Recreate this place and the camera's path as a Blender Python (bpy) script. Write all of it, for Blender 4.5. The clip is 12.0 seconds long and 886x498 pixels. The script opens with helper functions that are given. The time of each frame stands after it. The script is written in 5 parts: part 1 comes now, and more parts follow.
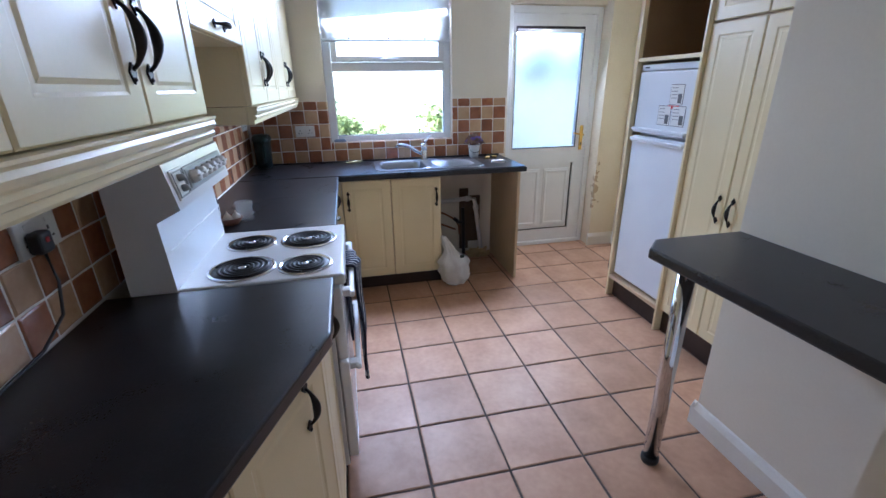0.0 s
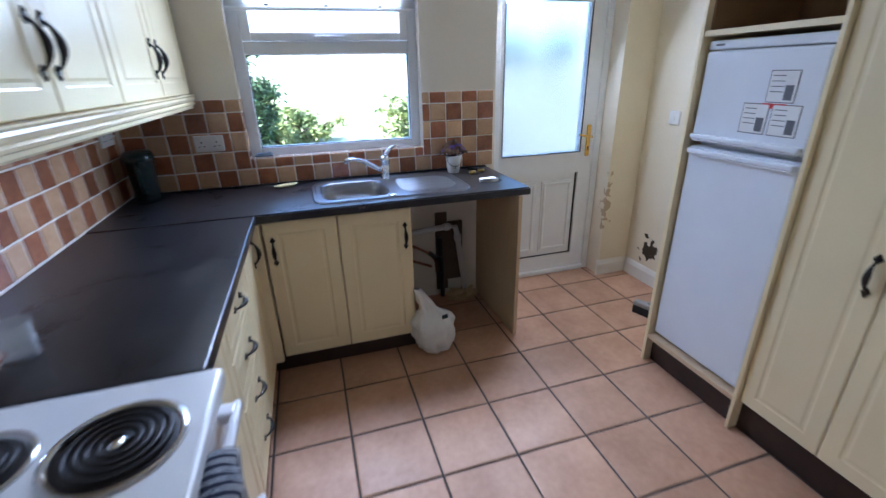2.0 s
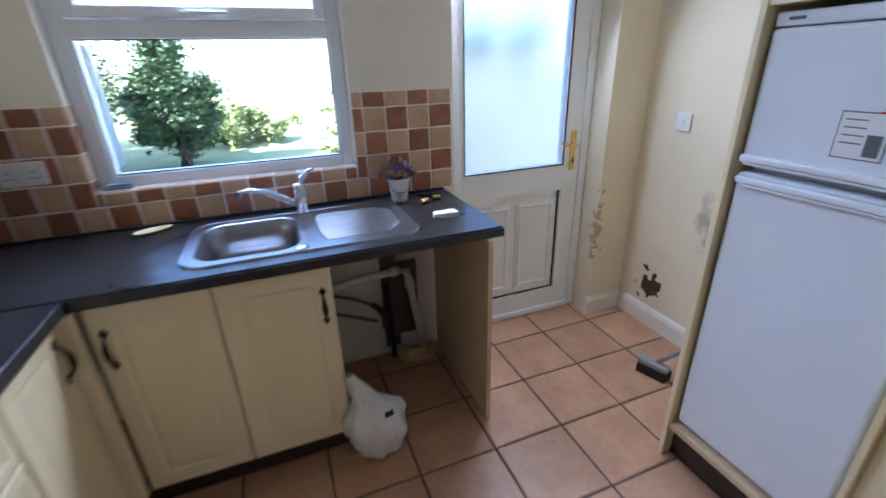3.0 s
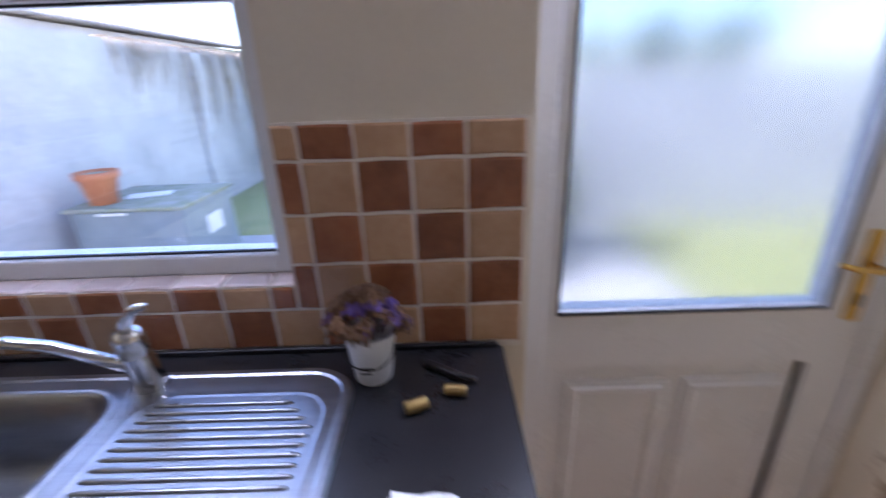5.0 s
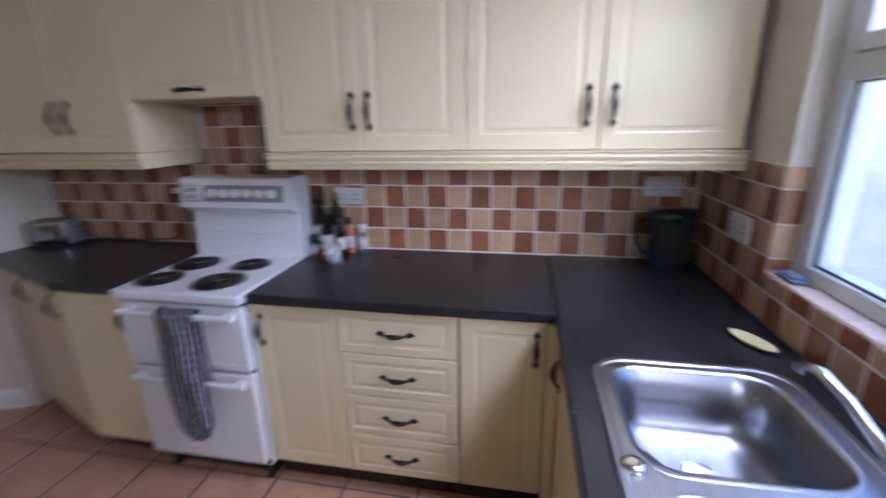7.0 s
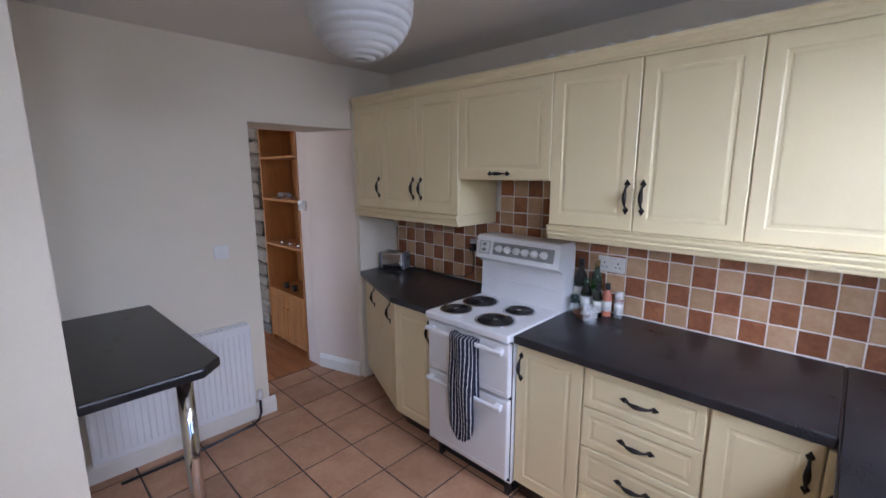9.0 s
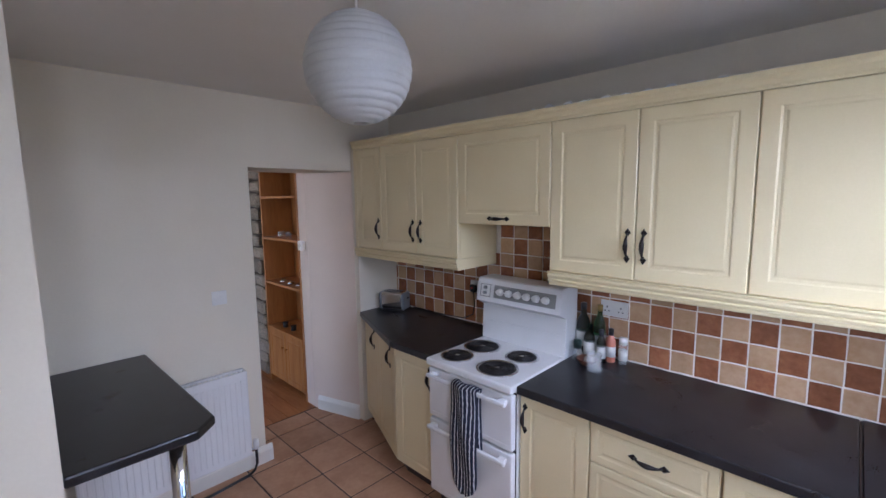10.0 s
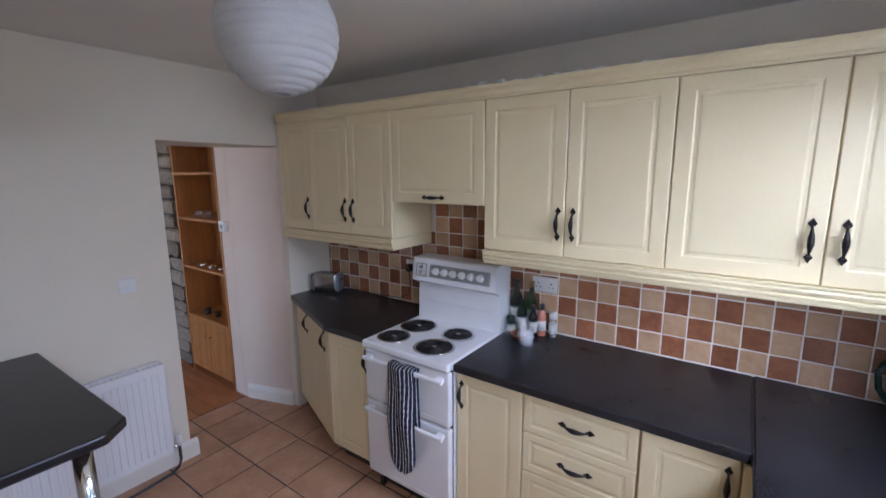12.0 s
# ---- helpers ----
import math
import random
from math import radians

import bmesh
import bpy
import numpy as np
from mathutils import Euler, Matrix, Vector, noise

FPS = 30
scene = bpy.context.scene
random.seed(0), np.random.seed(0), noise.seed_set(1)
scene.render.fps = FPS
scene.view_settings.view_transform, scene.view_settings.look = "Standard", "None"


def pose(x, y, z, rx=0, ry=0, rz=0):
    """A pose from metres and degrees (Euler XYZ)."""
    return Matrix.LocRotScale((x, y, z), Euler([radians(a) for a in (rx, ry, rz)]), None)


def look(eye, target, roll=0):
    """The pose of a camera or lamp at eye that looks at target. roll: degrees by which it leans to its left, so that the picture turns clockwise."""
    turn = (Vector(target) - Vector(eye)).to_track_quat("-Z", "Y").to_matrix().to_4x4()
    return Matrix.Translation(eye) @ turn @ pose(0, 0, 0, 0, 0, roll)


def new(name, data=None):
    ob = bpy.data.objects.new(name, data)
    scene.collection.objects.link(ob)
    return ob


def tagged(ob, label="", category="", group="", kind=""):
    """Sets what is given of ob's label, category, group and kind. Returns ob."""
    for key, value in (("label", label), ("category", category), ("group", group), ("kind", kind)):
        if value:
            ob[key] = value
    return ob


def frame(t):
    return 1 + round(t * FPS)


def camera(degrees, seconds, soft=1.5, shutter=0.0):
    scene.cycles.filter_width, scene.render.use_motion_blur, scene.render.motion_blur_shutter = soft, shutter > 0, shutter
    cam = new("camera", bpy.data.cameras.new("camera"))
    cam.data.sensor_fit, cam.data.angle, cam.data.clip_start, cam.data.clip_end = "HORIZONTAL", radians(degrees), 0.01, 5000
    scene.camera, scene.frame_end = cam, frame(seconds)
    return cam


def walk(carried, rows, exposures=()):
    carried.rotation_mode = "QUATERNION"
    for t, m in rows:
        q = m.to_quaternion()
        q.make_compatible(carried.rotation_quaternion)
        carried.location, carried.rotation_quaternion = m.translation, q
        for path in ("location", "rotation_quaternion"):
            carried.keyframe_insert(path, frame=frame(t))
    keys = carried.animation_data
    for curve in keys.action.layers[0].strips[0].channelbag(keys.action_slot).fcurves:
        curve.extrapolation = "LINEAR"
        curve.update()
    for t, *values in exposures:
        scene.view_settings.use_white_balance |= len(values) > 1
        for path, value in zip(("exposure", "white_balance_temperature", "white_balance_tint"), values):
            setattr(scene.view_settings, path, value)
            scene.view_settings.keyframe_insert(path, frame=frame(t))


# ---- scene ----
cam = camera(91.9, 12.0, shutter=0.5)
PATH = [
    (0, (0.322, 0.378, 1.478), (0.712, 2.208, 0.768), -0.9),
    (0.5, (0.344, 0.478, 1.464), (0.764, 2.300, 0.751), -1.5),
    (1, (0.435, 0.754, 1.479), (0.891, 2.562, 0.755), -2.1),
    (1.5, (0.474, 1.032, 1.465), (0.956, 2.826, 0.722), -1.7),
    (2, (0.517, 1.393, 1.487), (1.049, 3.165, 0.727), -1.4),
    (2.5, (0.687, 1.744, 1.48), (1.268, 3.494, 0.705), -1.7),
    (3, (0.862, 2.066, 1.48), (1.513, 3.785, 0.692), -1.7),
    (3.2, (0.931, 2.232, 1.476), (1.642, 3.929, 0.692), -1.6),
    (4.8, (1.524, 3.152, 1.428), (1.787, 5.001, 0.711), -1.5),
    (5, (1.515, 3.241, 1.447), (1.502, 5.104, 0.717), -2.0),
    (5.2, (1.504, 3.311, 1.452), (1.132, 5.141, 0.736), -1.9),
    (5.5, (1.496, 3.394, 1.452), (0.448, 4.948, 0.754), 0.0),
    (6, (1.507, 3.41, 1.465), (-0.074, 4.41, 0.758), -1.9),
    (6.5, (1.514, 3.293, 1.48), (-0.301, 3.814, 0.821), -2.7),
    (7, (1.583, 3.31, 1.521), (-0.3, 2.946, 0.952), -1.1),
    (7.5, (1.707, 3.392, 1.544), (0.052, 2.447, 0.939), -1.3),
    (7.7, (1.763, 3.39, 1.559), (0.195, 2.305, 0.955), -2.2),
    (9.3, (1.859, 3.381, 1.718), (0.457, 1.992, 1.392), -0.2),
    (9.5, (1.856, 3.372, 1.745), (0.445, 1.985, 1.454), -0.3),
    (10, (1.834, 3.362, 1.782), (0.41, 1.979, 1.542), -0.7),
    (10.5, (1.829, 3.361, 1.806), (0.33, 2.056, 1.58), -1.1),
    (11, (1.822, 3.362, 1.811), (0.267, 2.126, 1.578), -1.3),
    (11.5, (1.811, 3.352, 1.802), (0.223, 2.162, 1.551), -1.0),
    (12, (1.805, 3.339, 1.789), (0.201, 2.196, 1.442), -0.3),
]
EXPOSURE = [(0, 3.1, 4950, 13), (1.5, 2.85, 4950, 13), (3.0, 2.8, 5050, 14), (5.0, 2.3, 5450, 28), (6.5, 2.2, 5150, 27), (7.5, 2.8, 5600, 20), (9.5, 2.65, 5450, 20), (12, 2.65, 5450, 20)]
walk(cam, [(t, look(eye, target, roll)) for t, eye, target, roll in PATH], EXPOSURE)

# ---- world and light ----
SUN_EL, SUN_AZ = radians(42), radians(-105)   # azimuth measured from +y towards +x
world = bpy.data.worlds.new("sky")
scene.world = world
world.use_nodes = True
wn = world.node_tree
sky = wn.nodes.new("ShaderNodeTexSky")
sky.sky_type, sky.sun_disc, sky.sun_elevation, sky.sun_rotation = "NISHITA", False, SUN_EL, SUN_AZ
wn.links.new(sky.outputs[0], wn.nodes["Background"].inputs[0])
wn.nodes["Background"].inputs[1].default_value = 0.15
sun = new("sun", bpy.data.lights.new("sun", "SUN"))
sun.data.energy, sun.data.angle, sun.data.color = 5.0, radians(0.5), (1.0, 0.95, 0.86)
sun_dir = Vector((math.sin(SUN_AZ) * math.cos(SUN_EL), math.cos(SUN_AZ) * math.cos(SUN_EL), math.sin(SUN_EL)))
sun.matrix_basis = look(sun_dir * 20, (0, 0, 0))
# daylight from the upper half of the window
day = new("window_daylight", bpy.data.lights.new("window_daylight", "AREA"))
day.data.shape, day.data.size, day.data.size_y, day.data.energy, day.data.color = "RECTANGLE", 0.96, 0.40, 3.5, (0.92, 0.97, 1.10)
day.matrix_basis = look((0.695, 4.05, 2.03), (0.85, 2.2, 0.2))
day.data.spread = radians(118)
# daylight that enters aslant through the large pane and falls on the long wall
day2 = new("pane_daylight", bpy.data.lights.new("pane_daylight", "AREA"))
day2.data.shape, day2.data.size, day2.data.size_y, day2.data.energy, day2.data.color = "RECTANGLE", 0.5, 0.40, 0.15, (0.96, 0.98, 1.04)
day2.matrix_basis = look((0.66, 4.05, 1.34), (-0.37, 3.0, 0.95))
day2.data.spread = radians(46)

# added fill strip along the door's top bead, brightening the room
day3 = new("door_fill_strip", bpy.data.lights.new("door_fill_strip", "AREA"))
day3.data.shape, day3.data.size, day3.data.size_y, day3.data.energy, day3.data.color = "RECTANGLE", 0.56, 0.03, 2.8, (0.95, 0.98, 1.04)
day3.matrix_basis = look((2.06, 4.082, 1.90), (1.0, 1.9, 0.7))

# daylight from the large window of the next room
day4 = new("room_daylight", bpy.data.lights.new("room_daylight", "AREA"))
day4.data.shape, day4.data.size, day4.data.size_y, day4.data.energy, day4.data.color = "RECTANGLE", 1.9, 1.7, 2.4, (1.0, 0.97, 0.92)
day4.matrix_basis = look((4.08, -1.6, 1.3), (0.0, -0.6, 0.9))

# ---- materials ----


def mat(name, a, b=None, rough=0.5, scale=8.0, fine=120.0, bump=0.05, metal=0.0, vary=0.0, stretch=(1, 1, 1), coat=0.0, spec=0.5, bump_scale=None, contrast=(0.35, 0.65), rough_vary=0.12):
    m = bpy.data.materials.new(name)
    m.use_nodes = True
    nt = m.node_tree
    p = nt.nodes["Principled BSDF"]
    b = b or tuple(c * 0.88 for c in a)
    tc = nt.nodes.new("ShaderNodeTexCoord")
    mp = nt.nodes.new("ShaderNodeMapping")
    mp.inputs["Scale"].default_value = stretch
    nt.links.new(tc.outputs["Object"], mp.inputs[0])
    src = mp.outputs[0]
    if vary:
        oi = nt.nodes.new("ShaderNodeObjectInfo")
        mul = nt.nodes.new("ShaderNodeMath")
        mul.operation = "MULTIPLY"
        mul.inputs[1].default_value = 37.0
        nt.links.new(oi.outputs["Random"], mul.inputs[0])
        add = nt.nodes.new("ShaderNodeVectorMath")
        nt.links.new(mp.outputs[0], add.inputs[0])
        nt.links.new(mul.outputs[0], add.inputs[1])
        src = add.outputs[0]
    n1, n2 = nt.nodes.new("ShaderNodeTexNoise"), nt.nodes.new("ShaderNodeTexNoise")
    for n, s in ((n1, scale), (n2, fine)):
        n.inputs["Scale"].default_value, n.inputs["Detail"].default_value = s, 5.0
        nt.links.new(src, n.inputs["Vector"])
    mix = nt.nodes.new("ShaderNodeMath")
    mix.operation = "MULTIPLY_ADD"
    mix.inputs[1].default_value = 0.35
    nt.links.new(n2.outputs[0], mix.inputs[0])
    sc = nt.nodes.new("ShaderNodeMath")
    sc.operation = "MULTIPLY"
    sc.inputs[1].default_value = 0.65
    nt.links.new(n1.outputs[0], sc.inputs[0])
    nt.links.new(sc.outputs[0], mix.inputs[2])
    ramp = nt.nodes.new("ShaderNodeValToRGB")
    ramp.color_ramp.elements[0].position, ramp.color_ramp.elements[1].position = contrast
    ramp.color_ramp.elements[0].color, ramp.color_ramp.elements[1].color = (*a, 1), (*b, 1)
    nt.links.new(mix.outputs[0], ramp.inputs[0])
    col = ramp.outputs[0]
    if vary:
        hsv = nt.nodes.new("ShaderNodeHueSaturation")
        mr = nt.nodes.new("ShaderNodeMapRange")
        mr.inputs["To Min"].default_value, mr.inputs["To Max"].default_value = 1 - vary, 1 + vary
        nt.links.new(oi.outputs["Random"], mr.inputs[0])
        nt.links.new(mr.outputs[0], hsv.inputs["Value"])
        nt.links.new(col, hsv.inputs["Color"])
        col = hsv.outputs[0]
    nt.links.new(col, p.inputs["Base Color"])
    rr = nt.nodes.new("ShaderNodeMapRange")
    rr.inputs["To Min"].default_value, rr.inputs["To Max"].default_value = max(0.02, rough - rough_vary), min(1, rough + rough_vary)
    nt.links.new(mix.outputs[0], rr.inputs[0])
    nt.links.new(rr.outputs[0], p.inputs["Roughness"])
    p.inputs["Metallic"].default_value, p.inputs["Coat Weight"].default_value, p.inputs["Specular IOR Level"].default_value = metal, coat, spec
    if bump:
        bp = nt.nodes.new("ShaderNodeBump")
        bp.inputs["Strength"].default_value, bp.inputs["Distance"].default_value = bump, 0.01
        nt.links.new(mix.outputs[0], bp.inputs["Height"])
        nt.links.new(bp.outputs[0], p.inputs["Normal"])
    return m


def spots(m, centre, radius, colour, scale, edge, stretch=(1, 1, 1)):
    """Adds a stain of ragged blotches round a place of the wall to the material m."""
    nt = m.node_tree
    p = nt.nodes["Principled BSDF"]
    old = p.inputs["Base Color"].links[0].from_socket
    tc = nt.nodes.new("ShaderNodeTexCoord")
    sub = nt.nodes.new("ShaderNodeVectorMath")
    sub.operation = "SUBTRACT"
    sub.inputs[1].default_value = centre
    nt.links.new(tc.outputs["Object"], sub.inputs[0])
    mul = nt.nodes.new("ShaderNodeVectorMath")
    mul.operation = "MULTIPLY"
    mul.inputs[1].default_value = stretch
    nt.links.new(sub.outputs[0], mul.inputs[0])
    ln = nt.nodes.new("ShaderNodeVectorMath")
    ln.operation = "LENGTH"
    nt.links.new(mul.outputs[0], ln.inputs[0])
    fall = nt.nodes.new("ShaderNodeMapRange")
    fall.inputs["From Max"].default_value = radius
    fall.inputs["To Min"].default_value, fall.inputs["To Max"].default_value = 0.3, -0.3
    nt.links.new(ln.outputs["Value"], fall.inputs[0])
    n = nt.nodes.new("ShaderNodeTexNoise")
    n.inputs["Scale"].default_value, n.inputs["Detail"].default_value = scale, 6.0
    nt.links.new(tc.outputs["Object"], n.inputs["Vector"])
    add = nt.nodes.new("ShaderNodeMath")
    nt.links.new(fall.outputs[0], add.inputs[0])
    nt.links.new(n.outputs[0], add.inputs[1])
    st = nt.nodes.new("ShaderNodeMapRange")
    st.inputs["From Min"].default_value, st.inputs["From Max"].default_value = 0.60, 0.60 + edge
    nt.links.new(add.outputs[0], st.inputs[0])
    mx = nt.nodes.new("ShaderNodeMixRGB")
    mx.inputs[2].default_value = (*colour, 1)
    nt.links.new(st.outputs[0], mx.inputs[0])
    nt.links.new(old, mx.inputs[1])
    nt.links.new(mx.outputs[0], p.inputs["Base Color"])
    return m


def glass(name, rough=0.0, tint=(1, 1, 1), bump=0.0, scale=60.0, ior=1.45):
    m = bpy.data.materials.new(name)
    m.use_nodes = True
    p = m.node_tree.nodes["Principled BSDF"]
    p.inputs["Base Color"].default_value = (*tint, 1)
    p.inputs["Transmission Weight"].default_value, p.inputs["Roughness"].default_value, p.inputs["IOR"].default_value = 1.0, rough, ior
    if bump:
        n, bp = m.node_tree.nodes.new("ShaderNodeTexNoise"), m.node_tree.nodes.new("ShaderNodeBump")
        n.inputs["Scale"].default_value = scale
        bp.inputs["Strength"].default_value, bp.inputs["Distance"].default_value = bump, 0.01
        m.node_tree.links.new(n.outputs[0], bp.inputs["Height"])
        m.node_tree.links.new(bp.outputs[0], p.inputs["Normal"])
    return m


def striped(name, a, b, period, rough=0.9):
    """Woven cloth with broken upright stripes."""
    m = mat(name, a, rough=rough, bump=0.0)
    nt = m.node_tree
    p = nt.nodes["Principled BSDF"]
    tc = nt.nodes.new("ShaderNodeTexCoord")
    w = nt.nodes.new("ShaderNodeTexWave")
    w.bands_direction = "Y"
    w.inputs["Scale"].default_value = 0.31416 / period
    w.inputs["Distortion"].default_value, w.inputs["Detail Scale"].default_value = 1.2, 2.5
    nt.links.new(tc.outputs["Object"], w.inputs["Vector"])
    w2 = nt.nodes.new("ShaderNodeTexWave")
    w2.bands_direction = "Z"
    w2.inputs["Scale"].default_value = 0.31416 / 0.034
    w2.inputs["Distortion"].default_value = 3.0
    nt.links.new(tc.outputs["Object"], w2.inputs["Vector"])
    add = nt.nodes.new("ShaderNodeMath")
    add.operation = "MULTIPLY_ADD"
    add.inputs[1].default_value = 0.08
    nt.links.new(w2.outputs["Fac"], add.inputs[0])
    nt.links.new(w.outputs["Fac"], add.inputs[2])
    r = nt.nodes.new("ShaderNodeValToRGB")
    r.color_ramp.elements[0].position, r.color_ramp.elements[1].position = 0.88, 0.95
    r.color_ramp.elements[0].color, r.color_ramp.elements[1].color = (*a, 1), (*b, 1)
    nt.links.new(add.outputs[0], r.inputs[0])
    nt.links.new(r.outputs[0], p.inputs["Base Color"])
    bp = nt.nodes.new("ShaderNodeBump")
    bp.inputs["Strength"].default_value, bp.inputs["Distance"].default_value = 0.6, 0.004
    nt.links.new(w2.outputs["Fac"], bp.inputs["Height"])
    nt.links.new(bp.outputs[0], p.inputs["Normal"])
    return m


M_CREAM = mat("cream_vinyl_door", (0.80, 0.69, 0.43), (0.76, 0.65, 0.39), rough=0.34, scale=3, bump=0.01, rough_vary=0.06)
M_CARCASS = mat("beige_chipboard_panel", (0.62, 0.47, 0.30), (0.56, 0.42, 0.26), rough=0.5, stretch=(6, 6, 1), bump=0.02)
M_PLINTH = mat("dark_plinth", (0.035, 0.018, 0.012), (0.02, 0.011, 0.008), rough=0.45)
M_IRON = mat("black_iron", (0.012, 0.011, 0.011), (0.03, 0.025, 0.022), rough=0.42, metal=0.6, bump=0.15)
M_TOP = mat("black_slate_laminate", (0.013, 0.013, 0.015), (0.038, 0.037, 0.040), rough=0.3, scale=7, fine=240, bump=0.05, contrast=(0.50, 0.8), spec=0.5)
M_WALL = mat("warm_white_emulsion", (0.76, 0.70, 0.58), (0.72, 0.66, 0.54), rough=0.8, scale=2.5, fine=90, bump=0.06)
# the pink tone paints the next room's warm light into the wall
M_REVEAL = mat("warm_lit_emulsion", (0.72, 0.60, 0.50), (0.68, 0.56, 0.47), rough=0.75, scale=2.5, fine=90, bump=0.05)
M_DAMP = mat("stained_cream_emulsion", (0.78, 0.70, 0.54), (0.72, 0.63, 0.46), rough=0.75, scale=2.5, fine=90, bump=0.08)
spots(M_DAMP, (2.79, 3.72, 0.25), 0.24, (0.05, 0.035, 0.02), 16, 0.03, (1, 1.2, 1))
spots(M_DAMP, (2.79, 3.45, 0.72), 0.28, (0.42, 0.37, 0.30), 9, 0.2, (1, 1.4, 0.7))
spots(M_DAMP, (2.54, 3.95, 0.55), 0.5, (0.48, 0.36, 0.23), 22, 0.06, (4.5, 4.5, 1))
M_CEIL = mat("white_ceiling_paint", (0.76, 0.74, 0.70), (0.72, 0.70, 0.66), rough=0.9, scale=2, fine=70, bump=0.06)
M_SKIRT = mat("white_gloss_paint", (0.78, 0.75, 0.68), (0.70, 0.66, 0.58), rough=0.35, scale=5, bump=0.03)
M_UPVC = mat("white_upvc", (0.82, 0.83, 0.84), (0.78, 0.79, 0.80), rough=0.28, scale=4, bump=0.0)
M_GASKET = mat("black_rubber", (0.015, 0.015, 0.016), rough=0.6)
M_GLASS = glass("window_glass")
M_FROST = glass("obscured_glass", 0.23, (0.36, 0.385, 0.40), 0.06, 60.0)
M_CLEAR = glass("tumbler_glass", 0.02, ior=1.15)
M_GREENGLASS = glass("green_bottle_glass", 0.03, (0.12, 0.42, 0.12))
M_DARKGLASS = glass("dark_bottle_glass", 0.03, (0.06, 0.07, 0.05))
M_JUG = glass("smoky_jug_plastic", 0.12, (0.55, 0.66, 0.64))
for see, clear, tone in ((M_CLEAR, 0.2, (0.9, 0.92, 0.92)), (M_JUG, 0.55, (0.05, 0.065, 0.062))):
    bsdf = see.node_tree.nodes["Principled BSDF"]
    bsdf.inputs["Transmission Weight"].default_value, bsdf.inputs["Alpha"].default_value = 0.0, clear
    bsdf.inputs["Base Color"].default_value, bsdf.inputs["Roughness"].default_value = (*tone, 1), 0.05
M_JUGLID = mat("dark_green_plastic", (0.006, 0.02, 0.017), (0.009, 0.026, 0.022), rough=0.28)
M_TDARK = mat("glazed_terracotta_tile", (0.34, 0.14, 0.065), (0.23, 0.085, 0.04), rough=0.22, scale=14, fine=60, bump=0.12, vary=0.2)
M_TLIGHT = mat("glazed_sand_tile", (0.56, 0.37, 0.22), (0.46, 0.28, 0.15), rough=0.22, scale=14, fine=60, bump=0.12, vary=0.12)
# sill tiles: a paler glaze, lightened further by sky glare in the colour
M_SILL = mat("pale_glazed_tile_with_glare", (0.74, 0.62, 0.57), (0.66, 0.52, 0.46), rough=0.2, scale=14, fine=60, bump=0.1, vary=0.14)
M_GROUT = mat("white_grout", (0.84, 0.79, 0.72), (0.74, 0.68, 0.60), rough=0.9, scale=30, bump=0.1)
M_FGROUT = mat("dark_floor_grout", (0.10, 0.075, 0.06), (0.06, 0.045, 0.035), rough=0.9, scale=30, bump=0.1)
M_FTILE = mat("terracotta_floor_tile", (0.53, 0.31, 0.185), (0.40, 0.215, 0.12), rough=0.44, scale=6, fine=35, bump=0.09, vary=0.12, spec=0.45)
M_STEEL = mat("brushed_steel", (0.34, 0.35, 0.37), (0.28, 0.29, 0.31), rough=0.3, metal=1.0, scale=10, fine=200, bump=0.0, stretch=(1, 8, 8), rough_vary=0.05)
M_CHROME = mat("chrome", (0.75, 0.76, 0.78), rough=0.1, metal=1.0, bump=0.0, rough_vary=0.04)
M_ENAMEL = mat("white_enamel", (0.80, 0.80, 0.80), (0.76, 0.76, 0.75), rough=0.22, scale=5, bump=0.0)
M_FRIDGE = mat("white_fridge_door", (0.74, 0.77, 0.81), (0.70, 0.73, 0.78), rough=0.38, scale=5, fine=300, bump=0.02)
M_GREY = mat("grey_fascia", (0.30, 0.30, 0.29), rough=0.4)
M_COIL = mat("black_hob_coil", (0.014, 0.012, 0.012), (0.03, 0.026, 0.024), rough=0.45, metal=0.3)
M_GLOVE = striped("navy_striped_cloth", (0.012, 0.016, 0.035), (0.62, 0.62, 0.62), 0.021)
M_BRASS = mat("polished_brass", (0.80, 0.55, 0.16), (0.70, 0.46, 0.12), rough=0.22, metal=1.0, bump=0.0)
M_PLASTIC = mat("white_plastic", (0.80, 0.79, 0.76), rough=0.35, bump=0.0)
M_BLACK = mat("black_plastic", (0.014, 0.014, 0.015), rough=0.4, bump=0.0)
M_RED = mat("red_print", (0.55, 0.03, 0.03), rough=0.5, bump=0.0)
M_INK = mat("grey_print", (0.12, 0.12, 0.13), rough=0.6, bump=0.0)
M_PAPER = mat("white_label", (0.80, 0.80, 0.79), rough=0.6, bump=0.0)
M_LAMP = mat("white_rice_paper", (0.84, 0.83, 0.80), (0.78, 0.77, 0.74), rough=0.8, scale=12, bump=0.1)
M_LAMP.node_tree.nodes["Principled BSDF"].inputs["Transmission Weight"].default_value = 0.0
M_PINE = mat("orange_pine", (0.46, 0.20, 0.055), (0.32, 0.12, 0.03), rough=0.4, scale=3, fine=20, stretch=(4, 4, 0.5), bump=0.03)
M_BOARD = mat("pine_floorboard", (0.45, 0.18, 0.06), (0.30, 0.10, 0.03), rough=0.35, scale=4, fine=25, stretch=(6, 0.7, 1), vary=0.12)
M_STONE = mat("rough_field_stone", (0.34, 0.28, 0.21), (0.16, 0.13, 0.10), rough=0.9, scale=9, fine=50, bump=0.5, vary=0.25)
M_MORTAR = mat("dark_mortar", (0.05, 0.045, 0.04), rough=0.95)
